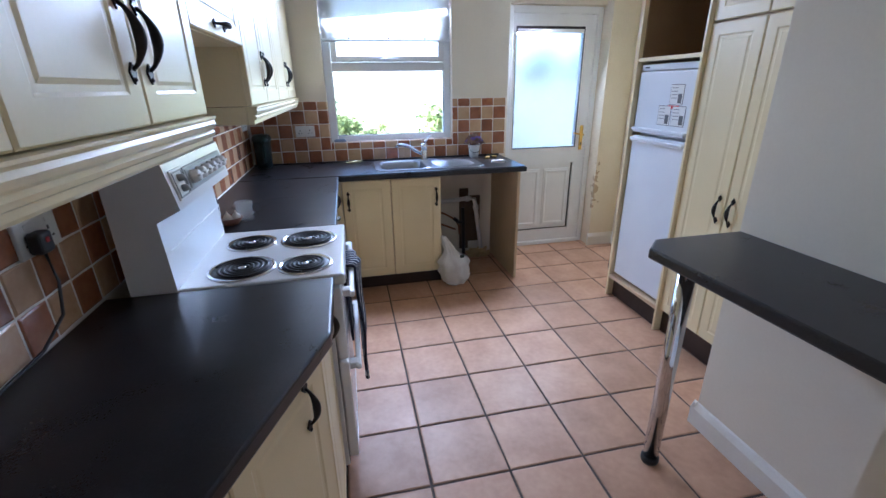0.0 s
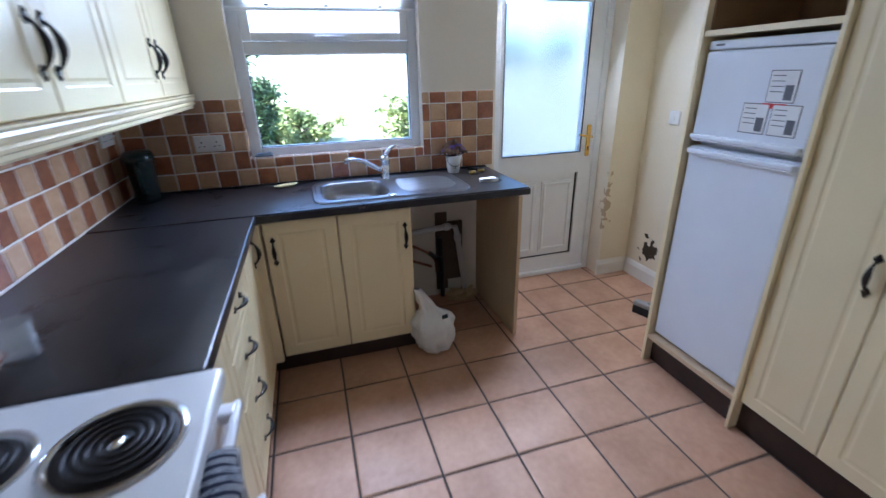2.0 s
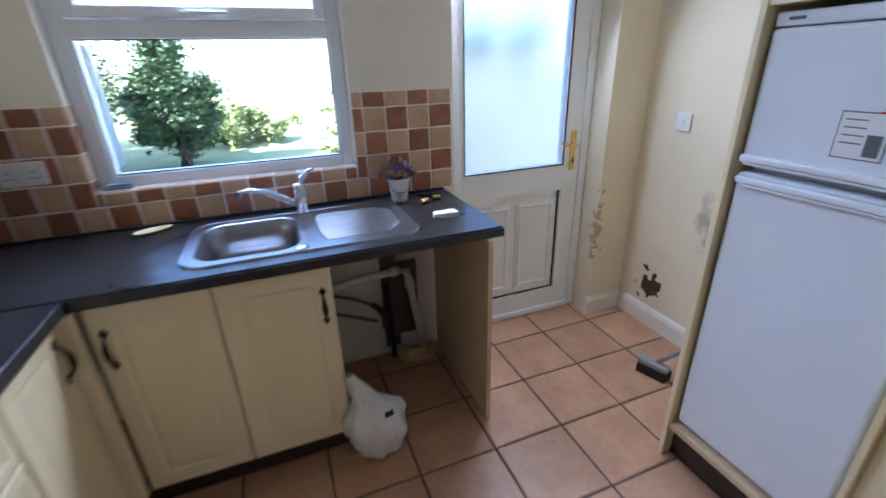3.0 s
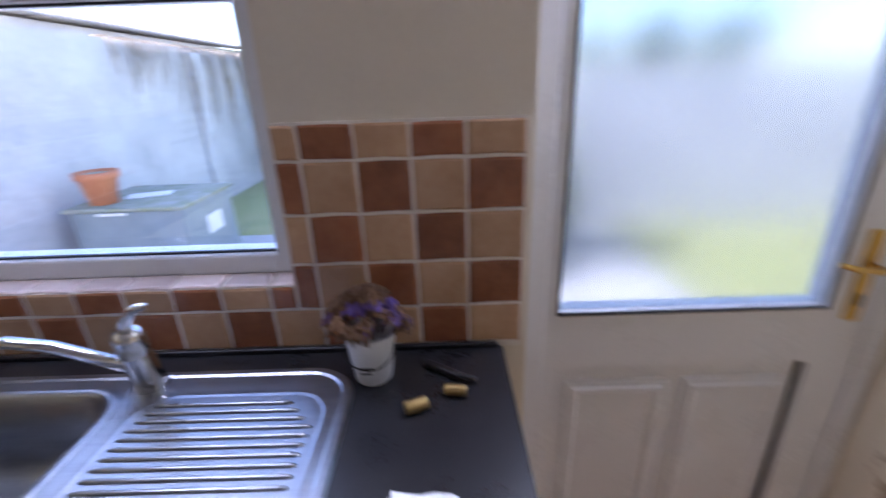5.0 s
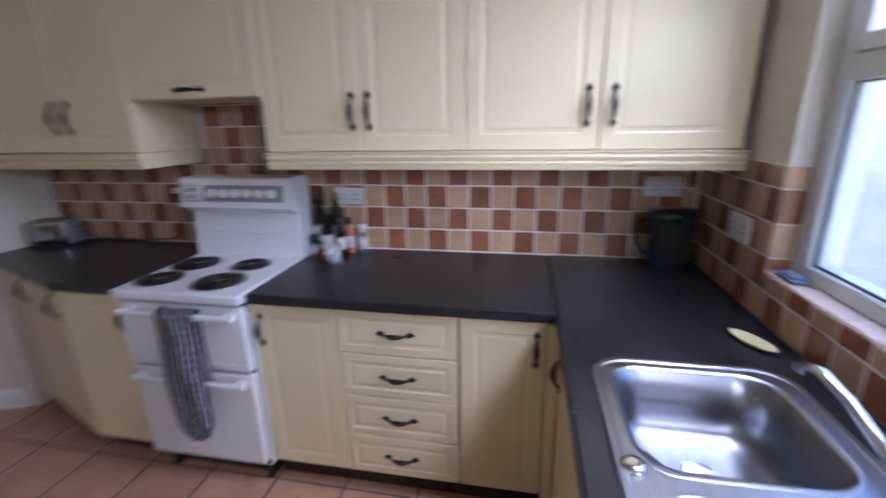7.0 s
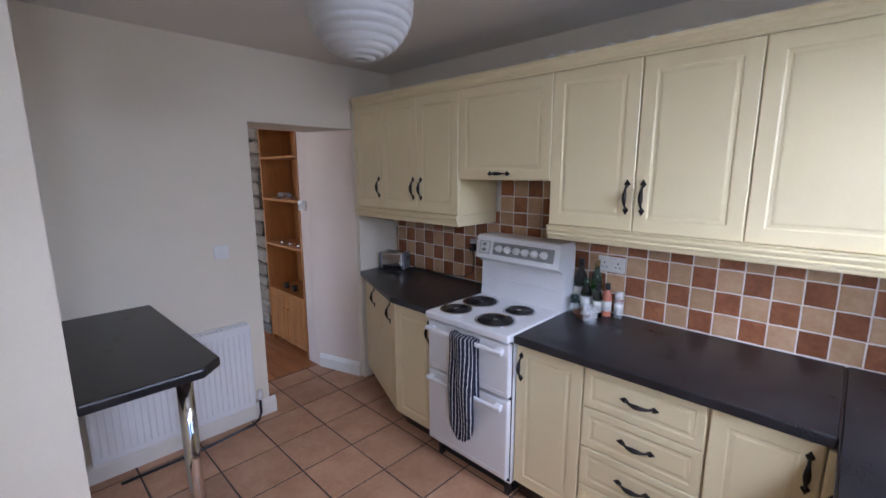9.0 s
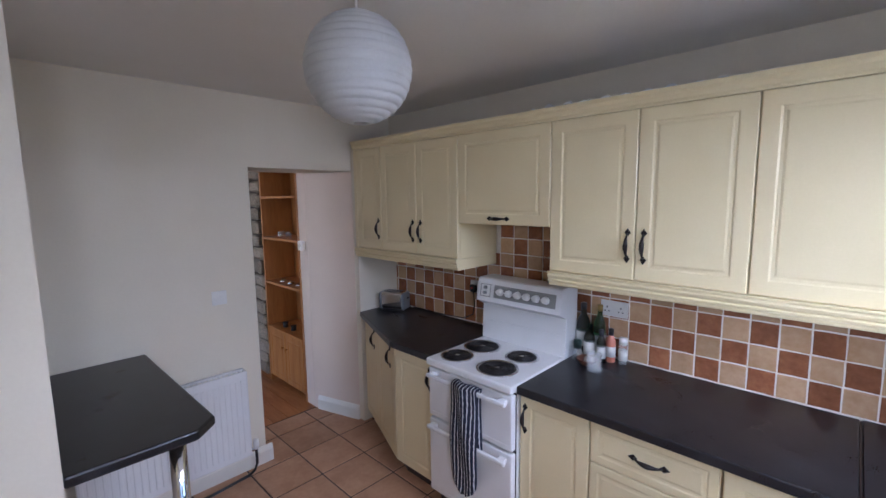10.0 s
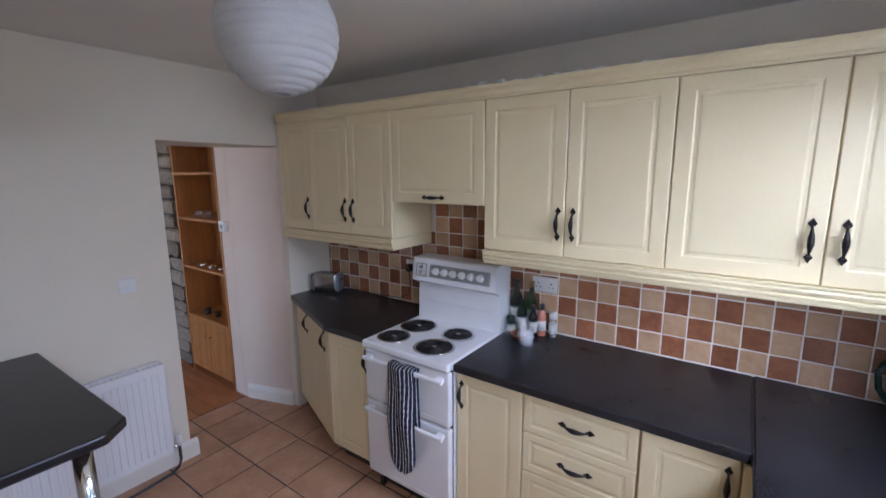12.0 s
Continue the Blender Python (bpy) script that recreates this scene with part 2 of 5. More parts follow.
M_BAG = mat("white_carrier_bag", (0.78, 0.77, 0.74), (0.70, 0.69, 0.66), rough=0.35, scale=20, bump=0.1)
M_POT = mat("terracotta_pot", (0.55, 0.22, 0.10), (0.45, 0.17, 0.08), rough=0.85, bump=0.1)
M_SOIL = mat("dark_soil", (0.03, 0.022, 0.015), rough=0.95, bump=0.5)
M_CONC = mat("weathered_render", (0.62, 0.61, 0.60), (0.38, 0.38, 0.38), rough=0.9, scale=1.6, fine=18, bump=0.25, contrast=(0.3, 0.7))
M_BOX = mat("grey_green_boiler_casing", (0.26, 0.30, 0.32), (0.20, 0.235, 0.25), rough=0.5, scale=4)
M_MOSS = mat("mossy_top", (0.22, 0.25, 0.14), (0.36, 0.36, 0.32), rough=0.9, scale=7, bump=0.2)
M_ROOF = mat("grey_shed_roof", (0.26, 0.24, 0.22), (0.17, 0.16, 0.15), rough=0.85, scale=4, bump=0.2)
M_GRASS = mat("lawn", (0.24, 0.28, 0.10), (0.34, 0.33, 0.15), rough=0.9, scale=3, fine=40, bump=0.4)
M_PATIO = mat("patio_concrete", (0.50, 0.49, 0.46), (0.38, 0.37, 0.35), rough=0.9, scale=3, fine=30, bump=0.2)
M_LEAF = mat("bush_leaf", (0.16, 0.22, 0.06), (0.27, 0.29, 0.09), rough=0.6, scale=2.5, fine=9, bump=0.0)
M_LEAF2 = mat("ivy_leaf", (0.05, 0.10, 0.03), (0.10, 0.15, 0.05), rough=0.55, scale=2.5, fine=9, bump=0.0)
M_STRAW = mat("dry_straw", (0.42, 0.36, 0.28), (0.26, 0.21, 0.15), rough=0.9, scale=6, bump=0.0)
M_BARK = mat("bark", (0.13, 0.09, 0.06), (0.08, 0.06, 0.04), rough=0.95, bump=0.4)
M_DRY = mat("dried_flower", (0.17, 0.09, 0.038), (0.08, 0.036, 0.016), rough=0.9, scale=40, vary=0.3)
M_PURPLE = mat("purple_dried_flower", (0.12, 0.07, 0.24), (0.07, 0.04, 0.14), rough=0.9, scale=40, vary=0.3)
M_BLIND = mat("white_blind_fabric", (0.84, 0.84, 0.83), (0.80, 0.80, 0.79), rough=0.85, bump=0.05)
M_PIPE = mat("white_waste_pipe", (0.72, 0.70, 0.66), rough=0.35, bump=0.0)
M_COPPER = mat("tarnished_copper", (0.35, 0.16, 0.08), (0.20, 0.10, 0.06), rough=0.45, metal=0.9)
M_FOAM = mat("yellow_foam", (0.55, 0.42, 0.22), (0.42, 0.31, 0.16), rough=0.95, bump=0.6)
M_YELLOW = mat("pale_yellow_ceramic", (0.70, 0.64, 0.34), rough=0.3)
M_BLUECLOTH = mat("blue_grey_cloth", (0.20, 0.26, 0.36), (0.14, 0.18, 0.27), rough=0.9, bump=0.3)
M_BROWNBOWL = mat("brown_clay_bowl", (0.20, 0.08, 0.045), rough=0.4)
M_GARLIC = mat("garlic_skin", (0.76, 0.70, 0.64), rough=0.6)
M_LABEL = mat("bottle_label", (0.62, 0.62, 0.58), rough=0.6)
M_PINKLIQ = mat("pink_spirit", (0.60, 0.22, 0.14), rough=0.15)
M_GOLD = mat("gold_foil", (0.42, 0.30, 0.11), (0.30, 0.20, 0.07), rough=0.4, metal=0.8)
M_BRISTLE = mat("black_bristle", (0.012, 0.012, 0.013), rough=0.9)
M_NICHE = mat("brown_niche_board", (0.30, 0.19, 0.10), (0.25, 0.155, 0.08), rough=0.5, stretch=(1, 5, 1))
M_TOASTER = mat("grey_toaster_plastic", (0.16, 0.17, 0.18), rough=0.35)

# ---- building helpers ----
WM = {}


def box(x0, y0, z0, x1, y1, z1, bev=0.0, seg=2):
    bm = bmesh.new()
    bmesh.ops.create_cube(bm, size=1)
    for v in bm.verts:
        v.co = Vector((x0 + (v.co.x + 0.5) * (x1 - x0), y0 + (v.co.y + 0.5) * (y1 - y0), z0 + (v.co.z + 0.5) * (z1 - z0)))
    if bev:
        bmesh.ops.bevel(bm, geom=list(bm.edges), offset=bev, segments=seg, affect="EDGES", profile=0.5)
    return bm


def prism(poly, z0, z1, bev=0.0):
    """An upright block on the outline poly."""
    bm = bmesh.new()
    bot = [bm.verts.new((x, y, z0)) for x, y in poly]
    top = [bm.verts.new((x, y, z1)) for x, y in poly]
    bm.faces.new(bot[::-1])
    bm.faces.new(top)
    for i in range(len(poly)):
        j = (i + 1) % len(poly)
        bm.faces.new((bot[i], bot[j], top[j], top[i]))
    bmesh.ops.recalc_face_normals(bm, faces=bm.faces)
    if bev:
        bmesh.ops.bevel(bm, geom=list(bm.edges), offset=bev, segments=2, affect="EDGES", profile=0.5)
    return bm


def moulding(profile, length):
    """A strip along +y with the outline profile in x and z."""
    bm = prism([(x, z) for x, z in profile], 0, length)
    bm.transform(Matrix(((1, 0, 0, 0), (0, 0, 1, 0), (0, 1, 0, 0), (0, 0, 0, 1))))
    bmesh.ops.recalc_face_normals(bm, faces=bm.faces)
    return bm


def lathe(profile, n=20, wobble=0.0):
    bm = bmesh.new()
    rings = []
    for k, (r, z) in enumerate(profile):
        ring = []
        for i in range(n):
            a = 2 * math.pi * i / n
            q = r * (1 + wobble * math.sin(3 * a + k))
            ring.append(bm.verts.new((q * math.cos(a), q * math.sin(a), z)))
        rings.append(ring)
    for a, b in zip(rings, rings[1:]):
        for i in range(n):
            bm.faces.new((a[i], a[(i + 1) % n], b[(i + 1) % n], b[i]))
    bm.faces.new(rings[0][::-1])
    bm.faces.new(rings[-1])
    bmesh.ops.remove_doubles(bm, verts=bm.verts, dist=1e-6)
    return smooth(bm)


def smooth(bm):
    for f in bm.faces:
        f.smooth = True
    return bm


def tube(points, radius, n=8, closed=False):
    """A round bar along points; radius is a number or one for each point."""
    bm = bmesh.new()
    pts = [Vector(p) for p in points]
    rad = radius if isinstance(radius, (list, tuple)) else [radius] * len(pts)
    rings = []
    for i, p in enumerate(pts):
        if closed:
            d = pts[(i + 1) % len(pts)] - pts[i - 1]
        else:
            d = pts[min(i + 1, len(pts) - 1)] - pts[max(i - 1, 0)]
        q = d.normalized().to_track_quat("Z", "X")
        rings.append([bm.verts.new(p + q @ Vector((rad[i] * math.cos(2 * math.pi * k / n), rad[i] * math.sin(2 * math.pi * k / n), 0))) for k in range(n)])
    # keep each ring in step with the one before
    for i in range(1, len(rings)):
        best = min(range(n), key=lambda s: (rings[i][s].co - rings[i - 1][0].co).length)
        rings[i] = rings[i][best:] + rings[i][:best]
        if (rings[i][1].co - rings[i - 1][1].co).length > (rings[i][-1].co - rings[i - 1][1].co).length:
            rings[i] = [rings[i][0]] + rings[i][:0:-1]
    for a, b in zip(rings, rings[1:]):
        for k in range(n):
            bm.faces.new((a[k], a[(k + 1) % n], b[(k + 1) % n], b[k]))
    if not closed:
        bm.faces.new(rings[0][::-1])
        bm.faces.new(rings[-1])
    bmesh.ops.recalc_face_normals(bm, faces=bm.faces)
    return smooth(bm)


def moved(bm, m):
    bm.transform(m)
    return bm


def merged(*bms):
    out = bmesh.new()
    for b in bms:
        me = bpy.data.meshes.new("joined")
        b.to_mesh(me)
        b.free()
        out.from_mesh(me)
        bpy.data.meshes.remove(me)
    return out


def mesh_of(name, bm, material):
    me = bpy.data.meshes.new(name)
    bm.to_mesh(me)
    bm.free()
    me.materials.append(material)
    return me


def thing(name, m, label, category, group="", kind=""):
    """An empty at a thing's base, to carry its parts."""
    ob = new(name)
    ob.empty_display_size = 0.05
    if not isinstance(m, Matrix):
        m = Matrix.Translation(m)
    ob.matrix_basis = m
    WM[ob] = m
    return tagged(ob, label, category, group, kind)


def part(name, bm, material, parent, label="", m=None):
    """One mesh under a thing or a part: in world places, or, with m, in its own places at the pose m."""
    inv = WM[parent].inverted()
    if m is None:
        bm.transform(inv)
        m = WM[parent]
    ob = new(name, bm if isinstance(bm, bpy.types.Mesh) else mesh_of(name, bm, material))
    ob.parent = parent
    ob.matrix_basis = inv @ m
    WM[ob] = m
    if label:
        tagged(ob, label)
    return ob


def solid(name, bm, material, label, category="", kind="", group=""):
    """A thing of one mesh, given in world places, with its origin at its base."""
    xs = [v.co for v in bm.verts]
    c = Vector((sum(v.x for v in xs) / len(xs), sum(v.y for v in xs) / len(xs), min(v.z for v in xs)))
    if kind == "structure":
        c = Vector((0, 0, 0))
    bm.transform(Matrix.Translation(-c))
    ob = new(name, mesh_of(name, bm, material))
    ob.matrix_basis = WM[ob] = Matrix.Translation(c)
    return tagged(ob, label, category, group, kind)


def piece(name, me, parent, m):
    """A piece of a floor or wall that shares its mesh."""
    ob = new(name, me)
    ob.parent = parent
    ob.matrix_basis = WM[parent].inverted() @ m
    return ob


def panel_door(w, h, t=0.02, rim=0.055, deep=0.003):
    """A routed door: front towards -y, from the origin along x and z."""
    bm = bmesh.new()
    loops = [(0, t), (0, 0.004), (0.004, 0)]
    if rim:
        loops += [(rim, 0), (rim + 0.006, deep), (rim + 0.016, deep), (rim + 0.024, 0.0008)]
    rows = []
    for i, d in loops:
        rows.append([bm.verts.new((x, d, z)) for x, z in ((i, i), (w - i, i), (w - i, h - i), (i, h - i))])
    for a, b in zip(rows, rows[1:]):
        for k in range(4):
            bm.faces.new((a[k], a[(k + 1) % 4], b[(k + 1) % 4], b[k]))
    bm.faces.new(rows[-1])
    bm.faces.new(rows[0][::-1])
    bmesh.ops.recalc_face_normals(bm, faces=bm.faces)
    return bm


def iron_handle(L=0.112):
    """A bowed wrought-iron handle, upright, standing out towards -y."""
    bits = []
    for s in (-1, 1):
        z = s * L / 2
        d = prism([(-0.013, 0), (0, -0.016), (0.013, 0), (0, 0.02)], 0, 0.004)
        bits.append(moved(d, Matrix.Translation((0, 0, z)) @ pose(0, 0, 0, 90, 0, 0) @ Matrix.Diagonal((1, s, 1, 1))))
        bits.append(moved(lathe([(0.0, 0), (0.005, 0.002), (0.004, 0.006), (0, 0.008)], 8), Matrix.Translation((0, 0, z + s * 0.012)) @ pose(0, 0, 0, 90)))
    pts, rad = [], []
    for i in range(13):
        u = i / 12
        pts.append((0, -0.004 - 0.023 * math.sin(math.pi * u) ** 0.7, (u - 0.5) * L * 0.94))
        rad.append(0.0035 + 0.0068 * math.sin(math.pi * u) ** 2)
    bits.append(tube(pts, rad, 8))
    return merged(*bits)


HANDLE = mesh_of("handle", iron_handle(), M_IRON)


def put_handle(door, dm, x, z, flat=False):
    m = dm @ Matrix.Translation((x, 0, z))
    if flat:
        m = m @ pose(0, 0, 0, 0, 90, 0)
    ob = new("handle", HANDLE)
    ob.parent = door
    ob.matrix_basis = WM[door].inverted() @ m
    tagged(ob, "black wrought-iron bow handle")
    return ob


def add_door(unit, dm, w, h, hx=None, hz=None, rim=0.055, flat=False, name="door", material=None):
    d = part(name, panel_door(w - 0.004, h - 0.004, rim=rim), material or M_CREAM, unit, m=dm @ Matrix.Translation((0.002, 0, 0.002)))
    if hx is not None:
        put_handle(d, dm, hx, hz, flat)
    return d

# ---- plan ----
LW, BW, FW, RW, CEIL = -0.42, 4.04, 0.565, 2.79, 2.43     # left, window, doorway and right walls, ceiling
FR, UF, SF = 0.238, -0.033, 3.427                         # counter front, wall-unit front, sink counter front
TOP = 0.905


def wall(name, boxes, material, label):
    return solid(name, merged(*[box(*b) for b in boxes]), material, label, "wall", "structure")


floor = solid("floor", box(LW, 0.11, -0.2, RW, 4.24, -0.004), M_FGROUT, "terracotta tiled kitchen floor with dark joints", "floor", "structure")
wall_left = wall("wall_left", [(-0.57, FW, -0.2, LW - 0.008, 4.24, 2.45)], M_WALL, "painted wall behind the long run of units")
wall_window = wall("wall_window", [
    (LW - 0.008, BW + 0.008, -0.2, 0.19, 4.24, 2.45), (0.19, BW + 0.008, -0.2, 1.20, 4.24, 1.06), (0.19, BW + 0.008, 2.25, 1.20, 4.24, 2.45),
    (1.20, BW + 0.008, -0.2, 1.685, 4.24, 2.45), (1.685, BW + 0.008, 2.09, 2.54, 4.24, 2.45)], M_WALL, "cream painted wall with the window and back door")
wall_nib = wall("wall_nib", [(2.54, 3.95, -0.2, RW, 4.24, 2.45)], M_DAMP, "damp-stained plaster beside the back door")
wall_right = wall("wall_right", [(RW, 1.6, -0.2, 2.99, 4.24, 2.45)], M_DAMP, "cream plaster wall with black damp spots")
wall_stub = wall("wall_stub", [(1.776, FW, -0.2, 2.99, 1.675, 2.45)], M_WALL, "off-white projecting wall beside the breakfast bar")
wall_doorway = solid("wall_doorway", merged(
    box(0.716, 0.12, -0.2, 2.99, FW, 2.45), box(-0.57, 0.12, 1.985, 0.716, FW, 2.45)), M_WALL, "off-white wall with the radiator and doorway", "wall", "structure")
wall_reveal = solid("wall_reveal", prism([(-0.57, 0.12), (0.09, 0.12), (-0.055, FW), (-0.57, FW)], -0.2, 1.983), M_REVEAL, "doorway side wall with warm light painted into its colour", "wall", "structure")
wall_return = solid("wall_return", box(LW - 0.008, FW, 0.0, -0.056, 0.622, 2.14), M_WALL, "white end wall beside the toaster", "wall", "structure")
ceiling = solid("ceiling", box(-0.57, 0.12, CEIL, 2.99, 4.24, 2.63), M_CEIL, "plain white painted ceiling", "ceiling", "structure")

# skirting boards
SK = [(0, 0), (0.018, 0), (0.018, 0.085), (0.012, 0.1), (0.006, 0.112), (0, 0.118)]


def skirting(x, y, length, rz, label="white painted moulded skirting board"):
    return solid("baseboard", moved(moulding(SK, length), pose(x, y, 0.0, 0, 0, rz)), M_SKIRT, label, "skirting", "structure")


skirting(RW, 3.932, 0.95, 180)
skirting(2.522, 3.95, RW - 2.522, -90)
skirting(1.776, 1.693, 1.09, 180)
skirting(2.14, 1.675, 0.38, 90)
skirting(1.757, FW, 1.083, 90)
skirting(0.078, 0.16, 0.43, 17.6)

# ---- window ----
window = thing("window_1", (0.695, 4.16, 1.06), "white plastic-framed kitchen window with a top light", "window", kind="structure")
GX0, GX1 = 0.252, 1.146
fr = []
for b in [(0.19, 4.11, 1.062, 0.252, 4.19, 2.25), (1.146, 4.11, 1.062, 1.20, 4.19, 2.25), (0.252, 4.11, 1.062, 1.146, 4.19, 1.108),
          (0.252, 4.11, 1.60, 1.146, 4.19, 1.665), (0.252, 4.11, 2.20, 1.146, 4.19, 2.25)]:
    fr.append(box(*b, bev=0.006))
part("window_frame", merged(*fr), M_UPVC, window)
part("opening_sash", merged(box(0.254, 4.095, 1.667, 0.30, 4.15, 2.198, 0.005), box(1.098, 4.095, 1.667, 1.144, 4.15, 2.198, 0.005),
     box(0.30, 4.095, 1.667, 1.098, 4.15, 1.708, 0.005), box(0.30, 4.095, 2.155, 1.098, 4.15, 2.198, 0.005)), M_UPVC, window)
part("latch", merged(box(0.62, 4.078, 1.676, 0.72, 4.096, 1.692, 0.004), box(0.66, 4.062, 1.68, 0.78, 4.078, 1.69, 0.004)), M_UPVC, window)
part("gasket", merged(box(0.252, 4.125, 1.108, 1.146, 4.135, 1.112), box(0.252, 4.125, 1.596, 1.146, 4.135, 1.60), box(0.252, 4.125, 1.11, 0.256, 4.135, 1.6), box(1.142, 4.125, 1.11, 1.146, 4.135, 1.6)), M_GASKET, window)
for z0, z1, a, b in ((1.108, 1.60, 0.252, 1.146), (1.708, 2.155, 0.30, 1.098)):
    p = part("pane", box(a, 4.14, z0, b, 4.144, z1), M_GLASS, window)
    p.visible_shadow = False
blind = thing("window_blind", (0.695, 4.085, 1.80), "white roman blind with eyelets, drawn halfway up", "blind")
bm = bmesh.new()
cols, prev = 20, None
for k in range(14):
    z = 1.815 + 0.44 * k / 13
    row = [bm.verts.new((0.20 + 0.985 * i / cols, 4.078 + 0.006 * math.sin(k * 1.5) + 0.002 * math.sin(i), z)) for i in range(cols + 1)]
    if prev:
        for i in range(cols):
            bm.faces.new((prev[i], prev[i + 1], row[i + 1], row[i]))
    prev = row
bmesh.ops.solidify(bm, geom=bm.faces[:], thickness=0.003)
part("fabric", smooth(bm), M_BLIND, blind)
part("bottom_bar", tube([(0.20, 4.078, 1.815), (1.185, 4.078, 1.818)], 0.009), M_BLIND, blind)
for x in (0.40, 0.70, 0.99):
    a = [(x + 0.012 * math.cos(t * 0.5236), 4.068, 1.945 + 0.012 * math.sin(t * 0.5236)) for t in range(12)]
    part("eyelet", tube(a, 0.003, 6, True), M_CHROME, blind)
    part("clip", box(x - 0.012, 4.062, 1.826, x + 0.012, 4.07, 1.838, 0.003), M_CHROME, blind)
solid("folded_cloth", merged(box(0.215, 4.05, 1.068, 0.31, 4.10, 1.078, 0.004), box(0.225, 4.055, 1.078, 0.30, 4.098, 1.086, 0.004)), M_BLUECLOTH, "small blue-grey folded cloth on the tiled window sill", "cloth")

# ---- back door ----
door = thing("door_1", (2.11, 4.12, 0.0), "white plastic back door with frosted glass upper half", "door", kind="structure")
part("door_frame", merged(box(1.687, 4.09, 0, 1.735, 4.19, 2.085, 0.004), box(2.49, 4.09, 0, 2.538, 4.19, 2.085, 0.004), box(1.735, 4.09, 2.03, 2.49, 4.19, 2.085, 0.004)), M_UPVC, door)
part("threshold", box(1.735, 4.08, 0.0, 2.49, 4.19, 0.035, 0.005), M_UPVC, door)
lf = [box(1.738, 4.10, 0.038, 1.768, 4.16, 2.027), box(2.380, 4.10, 0.038, 2.487, 4.16, 2.027), box(1.768, 4.10, 1.93, 2.380, 4.16, 2.027),
      box(1.768, 4.10, 0.79, 2.380, 4.16, 0.94), box(1.768, 4.10, 0.038, 2.380, 4.16, 0.15)]
part("leaf", merged(*lf), M_UPVC, door)
part("glazing_gasket", merged(box(1.764, 4.096, 0.936, 2.384, 4.102, 0.943), box(2.376, 4.096, 0.94, 2.384, 4.102, 1.93), box(1.764, 4.096, 0.94, 1.769, 4.102, 1.93), box(1.764, 4.094, 1.885, 2.384, 4.101, 1.935)), M_GASKET, door)
part("top_bead", box(1.772, 4.088, 1.885, 2.374, 4.10, 1.915, 0.004), M_UPVC, door)
gp = part("pane", box(1.768, 4.12, 0.94, 2.380, 4.126, 1.93), M_FROST, door)
gp.visible_shadow = False
low = part("lower_panel", box(1.768, 4.118, 0.15, 2.380, 4.15, 0.79), M_UPVC, door)
for x0, x1 in ((1.80, 2.055), (2.095, 2.35)):
    part("moulded_panel", panel_door(x1 - x0, 0.55, 0.012, 0.012, -0.006), M_UPVC, low, m=pose(x0, 4.108, 0.19))
part("panel_gasket", merged(box(2.368, 4.112, 0.15, 2.378, 4.117, 0.79), box(1.77, 4.112, 0.15, 2.373, 4.117, 0.158)), M_GASKET, door)
hd = part("handle_plate", box(2.420, 4.088, 0.905, 2.452, 4.10, 1.125, 0.005), M_BRASS, door, "polished brass handle plate")
part("lever", tube([(2.436, 4.09, 1.045), (2.436, 4.05, 1.045), (2.412, 4.042, 1.05), (2.352, 4.042, 1.06), (2.327, 4.045, 1.068)], [0.009, 0.008, 0.008, 0.007, 0.006]), M_BRASS, hd)
part("keyhole", box(2.431, 4.084, 0.945, 2.441, 4.089, 0.975, 0.002), M_BLACK, hd)

# ---- breakfast bar ----
bar = thing("breakfast_bar", (1.54, 1.1, 0.0), "black laminate breakfast bar on one chrome leg", "breakfast bar")
part("top", prism([(1.776, 0.577), (1.776, 1.672), (1.40, 1.672), (1.318, 1.595), (1.345, 0.577)], 0.90, 0.94, 0.008), M_TOP, bar)
leg = part("leg", lathe([(0.03, 0.03), (0.03, 0.90)], 24), M_CHROME, bar, "chrome tube leg", m=Matrix.Translation((1.44, 1.535, 0)))
part("foot", lathe([(0.034, 0), (0.036, 0.012), (0.033, 0.03)], 20), M_BLACK, leg, m=Matrix.Translation((1.44, 1.535, 0)))
part("fixing_plate", box(1.39, 1.485, 0.89, 1.49, 1.585, 0.901, 0.003), M_CHROME, bar)

# ---- fridge and tall units ----
TF = 2.14
house = thing("fridge_housing", (2.46, 2.69, 0.0), "cream tall housing round the fridge with an open niche", "cabinet")
part("side_panel", box(2.12, 2.945, 0, RW - 0.003, 2.965, 2.2, 0.002), M_CREAM, house)
part("side_panel", box(2.12, 2.42, 0, RW - 0.003, 2.436, 2.2, 0.002), M_CREAM, house)
part("shelf", box(2.125, 2.436, 1.60, RW - 0.003, 2.945, 1.622, 0.002), M_CREAM, house)
part("niche_back", box(2.62, 2.436, 1.622, 2.64, 2.945, 2.02), M_NICHE, house)
part("niche_lining", box(2.15, 2.937, 1.622, 2.62, 2.945, 2.02), M_NICHE, house)
part("niche_lining", box(2.15, 2.436, 1.622, 2.62, 2.444, 2.02), M_NICHE, house)
part("head_panel", box(2.12, 2.436, 2.02, RW - 0.003, 2.945, 2.2, 0.002), M_CREAM, house)
part("plinth", box(2.165, 2.436, 0.0, 2.185, 2.945, 0.14), M_PLINTH, house)
part("bottom_rail", box(2.125, 2.436, 0.14, 2.185, 2.945, 0.165, 0.002), M_CARCASS, house)
fridge = thing("fridge_freezer", (2.46, 2.69, 0.165), "white two-door fridge freezer with printed labels", "fridge")
part("body", box(2.20, 2.455, 0.165, 2.74, 2.93, 1.575, 0.006), M_FRIDGE, fridge)
fz = part("freezer_door", box(2.145, 2.45, 1.185, 2.197, 2.935, 1.545, 0.012, 3), M_FRIDGE, fridge)
